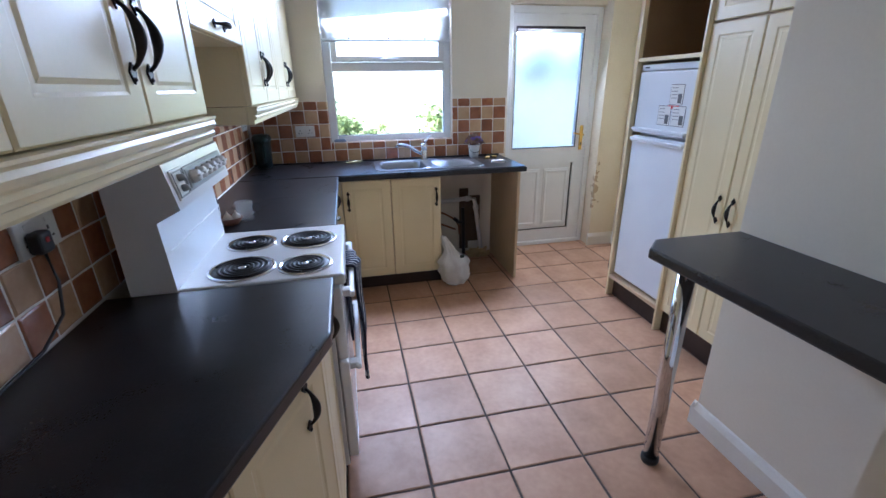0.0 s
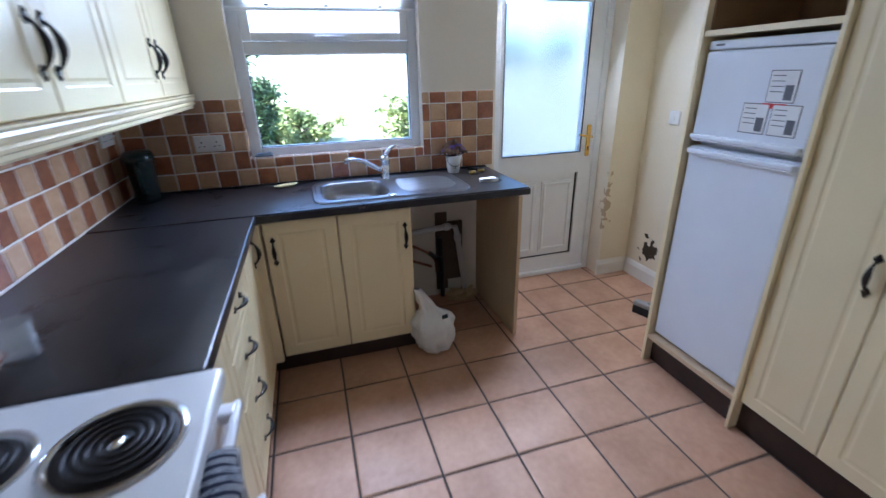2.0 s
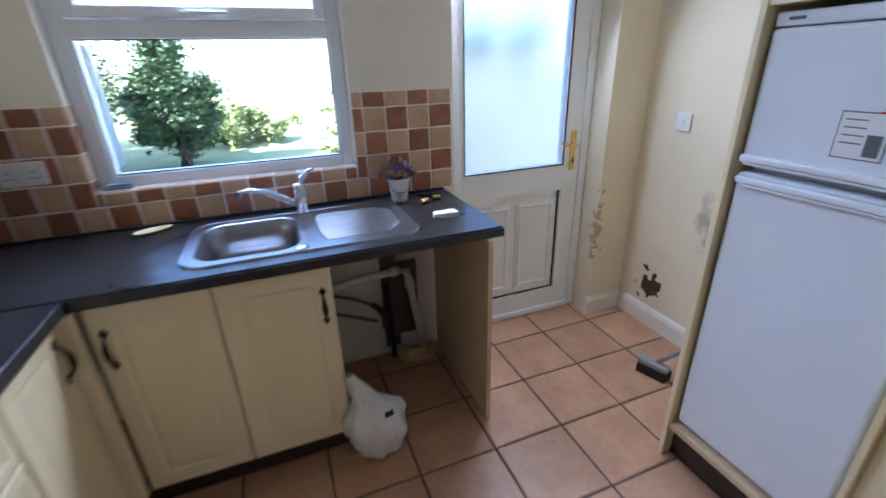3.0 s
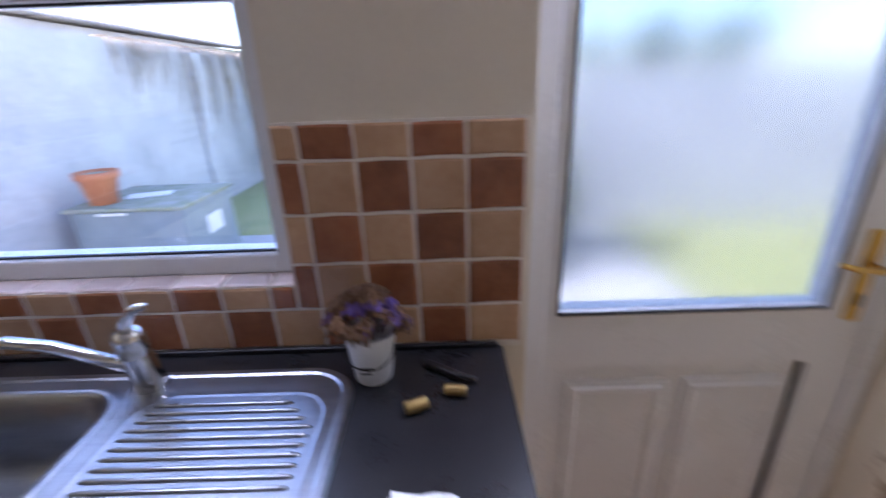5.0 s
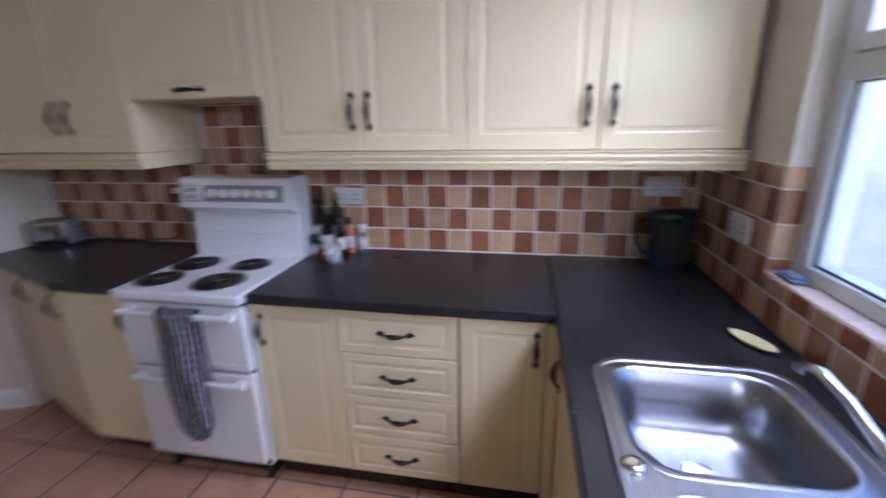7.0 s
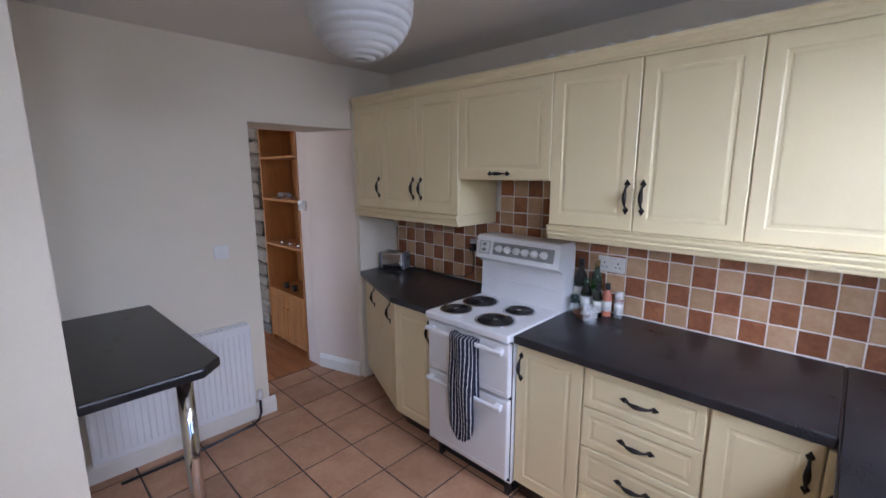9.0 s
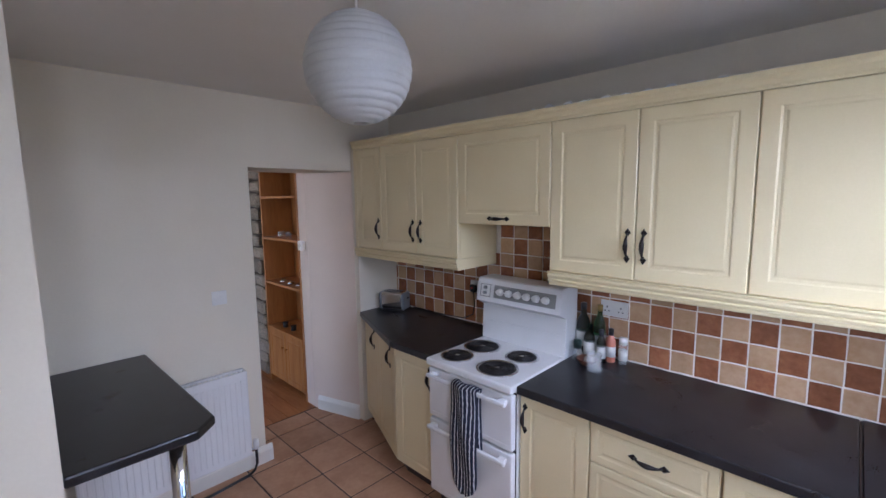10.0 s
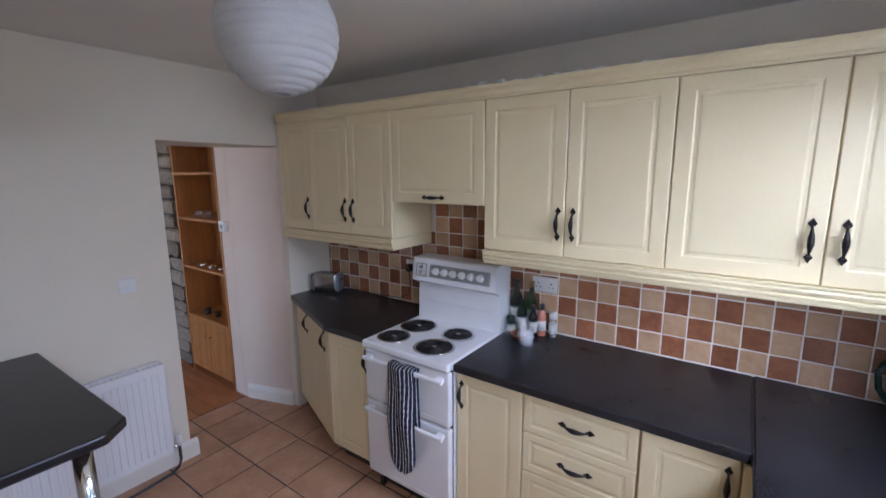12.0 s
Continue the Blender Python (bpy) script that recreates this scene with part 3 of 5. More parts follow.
part("top_trim", box(2.15, 2.45, 1.548, 2.197, 2.935, 1.583, 0.006), M_FRIDGE, fridge)
fd = part("fridge_door", box(2.145, 2.45, 0.185, 2.197, 2.935, 1.165, 0.012, 3), M_FRIDGE, fridge)
for d, z in ((fz, 1.205), (fd, 1.143)):
    part("grip", merged(box(2.122, 2.46, z - 0.008, 2.147, 2.925, z + 0.014, 0.006), box(2.128, 2.47, z - 0.016, 2.15, 2.915, z - 0.009, 0.002)), M_FRIDGE, d)
for y, z in ((2.585, 1.36), (2.665, 1.245), (2.55, 1.245)):
    s = part("paper_label", box(2.1435, y - 0.052, z, 2.1452, y + 0.052, z + 0.11), M_INK, fz)
    part("paper", box(2.1425, y - 0.049, z + 0.003, 2.1436, y + 0.049, z + 0.107), M_PAPER, s)
    for i in range(4):
        part("text_bar", box(2.1418, y - 0.005, z + 0.09 - 0.018 * i, 2.1426, y + 0.04, z + 0.093 - 0.018 * i), M_INK, s)
    part("picture_block", box(2.1418, y - 0.042, z + 0.01, 2.1426, y - 0.012, z + 0.06), M_INK, s)
part("red_sticker", box(2.1430, 2.555, 1.339, 2.1452, 2.645, 1.357), M_RED, fz)
part("maker_mark", box(2.148, 2.86, 1.562, 2.1505, 2.90, 1.57), M_INK, fridge)

larder = thing("larder_cupboard", (2.46, 2.1, 0.0), "tall cream larder cupboard with routed doors", "cabinet")
part("body", box(TF + 0.022, 1.80, 0.14, RW - 0.003, 2.42, 2.28), M_CARCASS, larder)
part("plinth", box(TF + 0.03, 1.80, 0.0, TF + 0.05, 2.42, 0.14), M_PLINTH, larder)
part("filler", box(TF + 0.004, 1.678, 0.0, TF + 0.024, 1.80, 2.28), M_CREAM, larder)
for y0, w, hx in ((2.42, 0.31, 0.27), (2.11, 0.31, 0.04)):
    dm = pose(TF, y0, 0.15, 0, 0, -90)
    add_door(larder, dm, w, 1.60, hx, 0.72)
    add_door(larder, pose(TF, y0, 1.756, 0, 0, -90), w, 0.52)

# ---- wall units ----


def wall_unit(y0, y1, z0, z1, doors, label, side=True):
    u = thing("wall_cabinet", (-0.19, (y0 + y1) / 2, z0), label, "cabinet", "cream wall cabinets")
    part("body", box(LW + 0.012, y0, z0, UF - 0.021, y1, z1, 0.001), M_CREAM, u)
    for a, b, hx, hz, flat in doors:
        add_door(u, pose(UF, a, z0, 0, 0, 90), b - a, z1 - z0, None if hx is None else hx - a, hz, flat=flat)
    return u


UZ0, UZ1 = 1.415, 2.135
wall_unit(0.66, 0.945, UZ0, UZ1, [(0.66, 0.945, 0.915, 0.15, False)], "single-door cream wall cabinet beside the doorway")
wall_unit(0.945, 1.672, UZ0, UZ1, [(0.945, 1.31, 1.277, 0.15, False), (1.31, 1.672, 1.35, 0.15, False)], "two-door cream wall cabinet near the cooker")
wall_unit(1.672, 2.278, 1.628, UZ1, [(1.672, 2.278, 1.965, 0.035, True)], "short cream cabinet above the cooker")
wall_unit(2.278, 3.09, UZ0, UZ1, [(2.278, 2.685, 2.655, 0.15, False), (2.685, 3.09, 2.722, 0.15, False)], "two-door cream wall cabinet beside the cooker hood")
wall_unit(3.09, 4.02, UZ0, UZ1, [(3.09, 3.555, 3.515, 0.15, False), (3.555, 4.02, 3.60, 0.15, False)], "two-door cream wall cabinet beside the window")
PEL = [(0, 0), (0.018, 0), (0.022, 0.006), (0.022, 0.016), (0.030, 0.020), (0.032, 0.028), (0.026, 0.034), (0.034, 0.040), (0.038, 0.050), (0.034, 0.058), (0.040, 0.064), (0.040, 0.069), (0, 0.069)]
CORN = [(-0.03, 0), (0.012, 0), (0.014, 0.008), (0.020, 0.013), (0.022, 0.032), (0.032, 0.044), (0.032, 0.060), (-0.03, 0.060)]
for a, b in ((0.625, 1.672), (2.278, 4.035)):
    solid("pelmet", moved(moulding(PEL, b - a), Matrix.Translation((UF - 0.022, a, UZ0 - 0.070))), M_CREAM, "moulded cream light pelmet under the wall cabinets", "moulding")
for y, s in ((1.672, 1), (2.278, -1)):
    solid("pelmet", box(LW + 0.012, min(y, y - s * 0.02), UZ0 - 0.070, UF - 0.023, max(y, y - s * 0.02), UZ0 - 0.002, 0.003), M_CREAM, "short cream pelmet return beside the cooker", "moulding")
solid("cornice", moved(moulding(CORN, 4.035 - 0.625), Matrix.Translation((UF - 0.012, 0.625, UZ1))), M_CREAM, "moulded cream cornice along the wall cabinets", "moulding")
solid("end_filler", box(LW + 0.012, 0.625, UZ0, UF - 0.003, 0.658, UZ1), M_CREAM, "cream filler strip at the doorway end", "panel")
solid("cabinet_top", box(LW + 0.012, 0.625, UZ1 + 0.002, UF - 0.045, 4.03, UZ1 + 0.02), M_CARCASS, "chipboard top boards of the wall cabinets", "panel")
# crumpled sheet lying on the cabinets
bm = bmesh.new()
bmesh.ops.create_grid(bm, x_segments=10, y_segments=44, size=0.5)
for v in bm.verts:
    a, b = v.co.x, v.co.y
    v.co = Vector((-0.17 + a * 0.3, 2.6 + b * 0.85, 2.196 + 0.02 * noise.noise(Vector((a * 6, b * 14, 0))) + 0.012 * math.sin(b * 60)))
bmesh.ops.solidify(bm, geom=bm.faces[:], thickness=0.004)
solid("crumpled_sheet", smooth(bm), M_BLIND, "pale crumpled sheet lying on the wall cabinets", "sheet")

# ---- base units, left run ----
BF = 0.205


def base_unit(y0, y1, label):
    u = thing("base_cabinet", (-0.08, (y0 + y1) / 2, 0.0), label, "cabinet", "cream base cabinets")
    part("body", box(LW + 0.02, y0, 0.11, BF - 0.021, y1, 0.862), M_CARCASS, u)
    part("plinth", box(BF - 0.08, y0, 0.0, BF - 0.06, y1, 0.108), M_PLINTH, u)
    return u


u = base_unit(2.276, 2.61, "narrow cream base cabinet beside the cooker")
add_door(u, pose(BF, 2.275, 0.11, 0, 0, 90), 0.345, 0.75, 0.03, 0.635)
u = base_unit(2.612, 3.092, "cream four-drawer base unit")
for k in range(4):
    z = 0.11 + 0.1875 * k
    add_door(u, pose(BF, 2.622, z, 0, 0, 90), 0.468, 0.1875, 0.234, 0.094, rim=0.032, flat=True, name="drawer")
u = base_unit(3.094, 3.445, "cream corner base cabinet")
add_door(u, pose(BF, 3.096, 0.11, 0, 0, 90), 0.31, 0.75, 0.275, 0.635)
solid("corner_post", box(0.185, 3.409, 0.11, 0.245, 3.447, 0.862, 0.002), M_CREAM, "cream corner post between two cabinets", "panel")
# sink run
u = thing("base_cabinet", (0.61, 3.75, 0.0), "two-door cream sink cabinet", "cabinet", "cream base cabinets")
part("body", box(0.247, 3.472, 0.11, 0.97, 4.03, 0.70), M_CARCASS, u)
part("front_rail", box(0.247, 3.472, 0.70, 0.97, 3.49, 0.862), M_CARCASS, u)
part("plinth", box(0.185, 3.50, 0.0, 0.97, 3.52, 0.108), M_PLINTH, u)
add_door(u, pose(0.25, 3.45, 0.11), 0.345, 0.75, 0.04, 0.60, rim=0.06)
add_door(u, pose(0.597, 3.45, 0.11), 0.372, 0.75, 0.335, 0.60, rim=0.06)
solid("support_board", box(1.553, 3.40, 0.0, 1.573, 4.03, 0.865, 0.001), M_CARCASS, "beige chipboard end panel under the sink counter", "panel")
# angled unit by the doorway
u = thing("base_cabinet", (-0.1, 1.2, 0.0), "cream base cabinet with an angled two-door end", "cabinet", "cream base cabinets")
part("body", prism([(LW + 0.02, 0.66), (-0.085, 0.66), (0.183, 1.34), (0.183, 1.69), (LW + 0.02, 1.69)], 0.11, 0.862), M_CARCASS, u)
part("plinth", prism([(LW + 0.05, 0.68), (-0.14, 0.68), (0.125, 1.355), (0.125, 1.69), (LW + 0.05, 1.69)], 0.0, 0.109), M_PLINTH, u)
add_door(u, pose(BF, 1.352, 0.11, 0, 0, 90), 0.345, 0.75, 0.31, 0.635)
ang = math.degrees(math.atan2(1.348 - 0.65, 0.205 + 0.072))
L2 = math.hypot(1.348 - 0.65, 0.277) / 2
for k, hx in ((0, L2 * 0.72), (1, L2 * 0.74)):
    d = Vector((-0.072, 0.65, 0)) + Vector((0.277, 0.698, 0)) * (k / 2)
    add_door(u, pose(d.x, d.y, 0.11, 0, 0, ang), L2, 0.75, hx, 0.655)

# worktops
solid("worktop", prism([(LW, 0.625), (-0.045, 0.625), (FR, 1.345), (FR, 1.70), (LW, 1.70)], 0.865, TOP, 0.007), M_TOP, "black laminate worktop with an angled end", "worktop")
solid("worktop", prism([(LW, 2.276), (FR, 2.276), (FR, 3.424), (LW, 3.424)], 0.865, TOP, 0.006), M_TOP, "long black slate-effect worktop beside the cooker", "worktop")
# sink worktop with its cut-out
SX0, SX1, SY0, SY1 = 0.500, 1.335, 3.490, 3.970
bm = bmesh.new()
rings = []
for x0, y0, x1, y1 in ((LW, SF, 1.633, BW), (SX0 + 0.02, SY0 + 0.02, SX1 - 0.02, SY1 - 0.02)):
    for z in (TOP, 0.865):
        rings.append([bm.verts.new((x, y, z)) for x, y in ((x0, y0), (x1, y0), (x1, y1), (x0, y1))])
for r0, r1 in ((0, 2), (2, 3), (3, 1), (1, 0)):
    for k in range(4):
        bm.faces.new((rings[r0][k], rings[r0][(k + 1) % 4], rings[r1][(k + 1) % 4], rings[r1][k]))
bmesh.ops.recalc_face_normals(bm, faces=bm.faces)
bmesh.ops.bevel(bm, geom=[e for e in bm.edges if all(v.co.y < SF + 0.001 or v.co.x > 1.63 for v in e.verts) and all(v.co.z > 0.9 for v in e.verts)], offset=0.007, segments=3, affect="EDGES")
wt = bm
solid("worktop", wt, M_TOP, "black laminate worktop round the sink", "worktop")
solid("worktop_upstand", merged(box(LW + 0.002, BW - 0.012, TOP - 0.001, 1.62, BW - 0.001, TOP + 0.012, 0.003)), M_TOP, "black sealing strip behind the sink worktop", "trim", "structure")
solid("joint_strip", box(LW + 0.02, 3.4242, TOP - 0.02, FR, 3.4268, TOP + 0.0006), M_PLINTH, "thin dark joint strip in the worktop", "trim", "structure")

# ---- cooker ----
cooker = thing("electric_cooker", (-0.05, 1.98, 0.0), "white freestanding electric cooker with four black coil rings", "cooker")
CY0, CY1, CF = 1.706, 2.270, 0.25
part("body", box(-0.33, CY0, 0.09, CF - 0.03, CY1, 0.868, 0.004), M_ENAMEL, cooker)
part("hob", merged(box(-0.30, CY0 - 0.002, 0.868, CF + 0.025, CY1 + 0.002, 0.908, 0.01, 3)), M_ENAMEL, cooker)
part("backguard", moved(moulding([(-0.355, 0.90), (-0.225, 0.90), (-0.235, 1.12), (-0.165, 1.155), (-0.19, 1.285), (-0.205, 1.292), (-0.33, 1.292), (-0.355, 1.27)], CY1 - CY0 + 0.004), Matrix.Translation((0, CY0 - 0.002, 0))), M_ENAMEL, cooker)
part("splash_line", box(-0.233, CY0 + 0.03, 1.02, -0.226, CY1 - 0.03, 1.026, 0.002), M_ENAMEL, cooker)
FM = Matrix.Translation((-0.1775, 0, 1.22)) @ pose(0, 0, 0, 0, -10.9, 0)
fas = part("fascia", moved(box(-0.001, CY0 + 0.125, -0.038, 0.004, CY1 - 0.03, 0.038, 0.002), FM), M_GREY, cooker, "grey control fascia")
part("fascia_plate", moved(box(0.0035, CY0 + 0.135, -0.03, 0.006, CY1 - 0.04, 0.03, 0.001), FM), M_GREY, fas)
tm = part("timer", moved(box(-0.001, CY0 + 0.02, -0.045, 0.006, CY0 + 0.11, 0.045, 0.003), FM), M_PLASTIC, cooker)
part("timer_frame", moved(merged(box(0.005, CY0 + 0.027, -0.038, 0.008, CY0 + 0.031, 0.038), box(0.005, CY0 + 0.099, -0.038, 0.008, CY0 + 0.103, 0.038), box(0.005, CY0 + 0.03, 0.034, 0.008, CY0 + 0.10, 0.038), box(0.005, CY0 + 0.03, -0.038, 0.008, CY0 + 0.10, -0.034)), FM), M_GREY, tm)
for z in (-0.015, 0.017):
    part("timer_knob", moved(lathe([(0.011, 0), (0.010, 0.014), (0.006, 0.02), (0, 0.021)], 14), FM @ Matrix.Translation((0.005, CY0 + 0.065, z)) @ pose(0, 0, 0, 0, 90, 0)), M_GREY, tm)
knob = mesh_of("knob", merged(lathe([(0.0215, 0), (0.0205, 0.006), (0.018, 0.022), (0.015, 0.025), (0, 0.026)], 20), box(-0.0035, -0.019, 0.02, 0.0035, 0.019, 0.03, 0.002)), M_PLASTIC)
for k in range(6):
    part("knob", knob, None, fas, m=FM @ Matrix.Translation((0.006, CY0 + 0.175 + 0.0605 * k, 0)) @ pose(0, 0, 0, 0, 90, 0))


def hob_ring(x, y, r):
    c = Matrix.Translation((x, y, 0.908))
    pan = part("drip_ring", lathe([(r + 0.016, 0.0), (r + 0.014, 0.005), (r + 0.006, 0.006), (r + 0.002, 0.001), (0, 0.0008)], 32), M_CHROME, cooker, m=c)
    part("drip_pan", lathe([(r + 0.003, 0.0012), (r, 0.0022), (0, 0.0022)], 32), M_COIL, pan, m=c)
    turns = 4.5 if r > 0.08 else 3.8
    pts = []
    for i in range(int(turns * 26)):
        a = 2 * math.pi * i / 26
        q = 0.018 + (r - 0.022) * i / (turns * 26)
        pts.append((q * math.cos(a), q * math.sin(a), 0.008))
    part("coil", moved(tube(pts, 0.0055, 6), Matrix.Diagonal((1, 1, 0.75, 1))), M_COIL, pan, m=c)
    part("hub", lathe([(0.014, 0.002), (0.014, 0.009), (0, 0.01)], 14), M_CHROME, pan, m=c)


hob_ring(-0.065, 1.83, 0.094)
hob_ring(0.142, 1.82, 0.078)
hob_ring(-0.08, 2.095, 0.078)
hob_ring(0.135, 2.09, 0.094)


def oven_door(z0, z1, name):
    d = part(name, box(CF - 0.029, CY0 + 0.004, z0, CF + 0.008, CY1 - 0.004, z1, 0.008, 3), M_ENAMEL, cooker)
    z = z1 - 0.035
    part("handle", merged(box(CF + 0.03, CY0 + 0.02, z - 0.011, CF + 0.05, CY1 - 0.02, z + 0.011, 0.007, 3)), M_ENAMEL, d)
    for y in (CY0 + 0.03, CY1 - 0.07):
        part("handle_mount", box(CF + 0.004, y, z - 0.013, CF + 0.04, y + 0.04, z + 0.013, 0.005), M_ENAMEL, d)
    part("pressed_panel", box(CF + 0.006, CY0 + 0.03, z0 + 0.025, CF + 0.010, CY1 - 0.03, z0 + 0.031, 0.002), M_ENAMEL, d)


oven_door(0.575, 0.855, "grill_door")
oven_door(0.125, 0.56, "oven_door")
# black sheet behind the oven doors paints the shade in their gaps
part("gap_shade", box(CF - 0.035, CY0 + 0.003, 0.1, CF - 0.0295, CY1 - 0.003, 0.86), M_BLACK, cooker)
# black block added in place of the shaded gap under the cooker
part("base", box(-0.30, CY0 + 0.02, 0.0, CF - 0.09, CY1 - 0.02, 0.09), M_BLACK, cooker)
for y in (CY0 + 0.03, CY1 - 0.05):
    part("foot", box(CF - 0.08, y, 0.0, CF - 0.05, y + 0.03, 0.09, 0.003), M_BLACK, cooker)

# oven glove over the grill handle
bm = bmesh.new()
prof = []
for i in range(20):
    prof.append((0.325 - 0.004 * math.sin(i * 0.5), 0.27 + (0.835 - 0.27) * i / 19))
for i in range(1, 8):
    a = math.pi * i / 8
    prof.append((0.293 + 0.032 * math.cos(a), 0.835 + 0.014 * math.sin(a)))
for i in range(12):
    prof.append((0.272, 0.815 - 0.3 * i / 11))
prev = None
for k, (x, z) in enumerate(prof):
    half = 0.083
    if z < 0.36 and k < 20:
        half = 0.083 * math.sqrt(max(0.05, 1 - ((0.36 - z) / 0.095) ** 2))
    row = [bm.verts.new((x + 0.007 * math.sin(j * 1.1 + k * 0.2) - 0.01 * abs(j - 4) / 4, 2.008 + half * (j - 4) / 4 + (0.012 * (0.8 - z) if k < 20 else 0), z)) for j in range(9)]
    if prev:
        for j in range(8):
            bm.faces.new((prev[j], prev[j + 1], row[j + 1], row[j]))
    prev = row
bmesh.ops.recalc_face_normals(bm, faces=bm.faces)
bmesh.ops.solidify(bm, geom=bm.faces[:], thickness=0.008)
solid("oven_glove", smooth(bm), M_GLOVE, "navy and white striped oven glove hanging on the cooker", "oven glove")

# ---- sink ----
sink = thing("kitchen_sink", (0.95, 3.72, TOP), "stainless steel inset sink with ribbed drainer", "sink")


def rounded(x0, y0, x1, y1, r, n=6):
    out = []
    for cx, cy, a0 in ((x1 - r, y1 - r, 0), (x0 + r, y1 - r, 90), (x0 + r, y0 + r, 180), (x1 - r, y0 + r, 270)):
        for i in range(n + 1):
            a = radians(a0 + 90 * i / n)
            out.append((cx + r * math.cos(a), cy + r * math.sin(a)))
    return out


def stack(levels):
    """A skin over outlines of equal length, each (outline, z)."""
    bm = bmesh.new()
    rows = [[bm.verts.new((x, y, z)) for x, y in o] for o, z in levels]
    for a, b in zip(rows, rows[1:]):
        for i in range(len(a)):
            bm.faces.new((a[i], a[(i + 1) % len(a)], b[(i + 1) % len(b)], b[i]))
    return bm, rows


BX0, BX1, BY0, BY1 = 0.552, 0.888, 3.542, 3.905
# rim with bowl: the flange from the sink's edge to the bowl, then the bowl itself
bowl, rows = stack([(rounded(BX0 - 0.022, BY0 - 0.022, BX1 + 0.022, BY1 + 0.022, 0.085), TOP + 0.006), (rounded(BX0 - 0.012, BY0 - 0.012, BX1 + 0.012, BY1 + 0.012, 0.08), TOP + 0.008), (rounded(BX0, BY0, BX1, BY1, 0.075), TOP + 0.002),
                    (rounded(BX0 + 0.01, BY0 + 0.01, BX1 - 0.01, BY1 - 0.01, 0.075), TOP - 0.10), (rounded(BX0 + 0.022, BY0 + 0.022, BX1 - 0.022, BY1 - 0.022, 0.07), TOP - 0.145),
                    (rounded(BX0 + 0.06, BY0 + 0.06, BX1 - 0.06, BY1 - 0.06, 0.05), TOP - 0.158)])
bowl.faces.new(rows[-1])
bmesh.ops.recalc_face_normals(bowl, faces=bowl.faces)
part("bowl", smooth(bowl), M_STEEL, sink)
rim, rows = stack([(rounded(SX0, SY0, SX1, SY1, 0.09), TOP + 0.001), (rounded(SX0 + 0.005, SY0 + 0.005, SX1 - 0.005, SY1 - 0.005, 0.087), TOP + 0.008), (rounded(SX0 + 0.016, SY0 + 0.016, SX1 - 0.016, SY1 - 0.016, 0.08), TOP + 0.008),
                   (rounded(SX0 + 0.022, SY0 + 0.022, SX1 - 0.022, SY1 - 0.022, 0.076), TOP + 0.0055)])
inner, hole = rows[-1], [rim.verts.new((x, y, TOP + 0.0055)) for x, y in rounded(BX0 - 0.022, BY0 - 0.022, BX1 + 0.022, BY1 + 0.022, 0.085)]
for i in range(len(inner)):
    j = (i + 1) % len(inner)
    rim.faces.new((inner[i], inner[j], hole[j], hole[i]))
bmesh.ops.recalc_face_normals(rim, faces=rim.faces)
part("rim", rim, M_STEEL, sink)
dr, rows = stack([(rounded(0.937, 3.532, 1.305, 3.905, 0.07), TOP + 0.0062), (rounded(0.947, 3.542, 1.295, 3.895, 0.066), TOP + 0.0068), (rounded(0.954, 3.549, 1.288, 3.888, 0.06), TOP + 0.0060)])
dr.faces.new(rows[-1])
part("drainer", dr, M_STEEL, sink)
for i in range(16):
    y = 3.57 + 0.0198 * i
    cut = 0.05 * max(0, abs(i - 7.5) - 4.5) / 3
    part("drainer_rib", tube([(0.962 + 0.3 * cut, y, TOP + 0.003), (0.972 + 0.3 * cut, y, TOP + 0.0062), (1.265 - cut, y, TOP + 0.0062), (1.278 - cut, y, TOP + 0.003)], 0.0046, 6), M_STEEL, sink)
part("strainer", merged(lathe([(0.045, 0), (0.044, 0.004), (0.03, 0.003), (0.0, 0.002)], 20)), M_CHROME, sink, m=Matrix.Translation((0.72, 3.72, TOP - 0.157)))
part("plug_button", lathe([(0.024, 0.0), (0.022, 0.007), (0.012, 0.009), (0, 0.009)], 20), M_CHROME, sink, m=Matrix.Translation((0.893, 3.523, TOP + 0.006)))
brush = thing("washing_up_brush", (0.75, 3.64, TOP - 0.157), "small dark washing-up brush lying in the sink", "brush")
part("brush_handle", tube([(0.68, 3.61, TOP - 0.145), (0.74, 3.64, TOP - 0.135), (0.79, 3.66, TOP - 0.13)], 0.009), M_BLACK, brush)
for a in (0, 0.9, 1.8, 2.7, 3.6, 4.5, 5.4):
    part("bristle_tuft", tube([(0.79 + 0.035 * math.cos(a), 3.66 + 0.035 * math.sin(a), TOP - 0.155), (0.79, 3.66, TOP - 0.125)], 0.003, 5), M_GREY, brush)
tap = thing("mixer_tap", (0.930, 3.932, TOP), "chrome single-lever kitchen mixer tap", "tap")
TX, TY = 0.930, 3.932
part("body", lathe([(0.031, 0.004), (0.030, 0.012), (0.027, 0.02), (0.026, 0.085), (0.0245, 0.088), (0.0245, 0.092), (0.027, 0.095), (0.027, 0.128), (0.021, 0.142), (0, 0.147)], 24), M_CHROME, tap, m=Matrix.Translation((TX, TY, TOP)) @ pose(0, 0, 0, 8, 0, 0))
part("spout", tube([(TX - 0.01, TY - 0.004, TOP + 0.05), (TX - 0.07, TY - 0.02, TOP + 0.085), (TX - 0.13, TY - 0.035, TOP + 0.122), (TX - 0.19, TY - 0.05, TOP + 0.142), (TX - 0.225, TY - 0.058, TOP + 0.138), (TX - 0.232, TY - 0.06, TOP + 0.118)], [0.015, 0.0135, 0.012, 0.0115, 0.0115, 0.0115], 14), M_CHROME, tap)
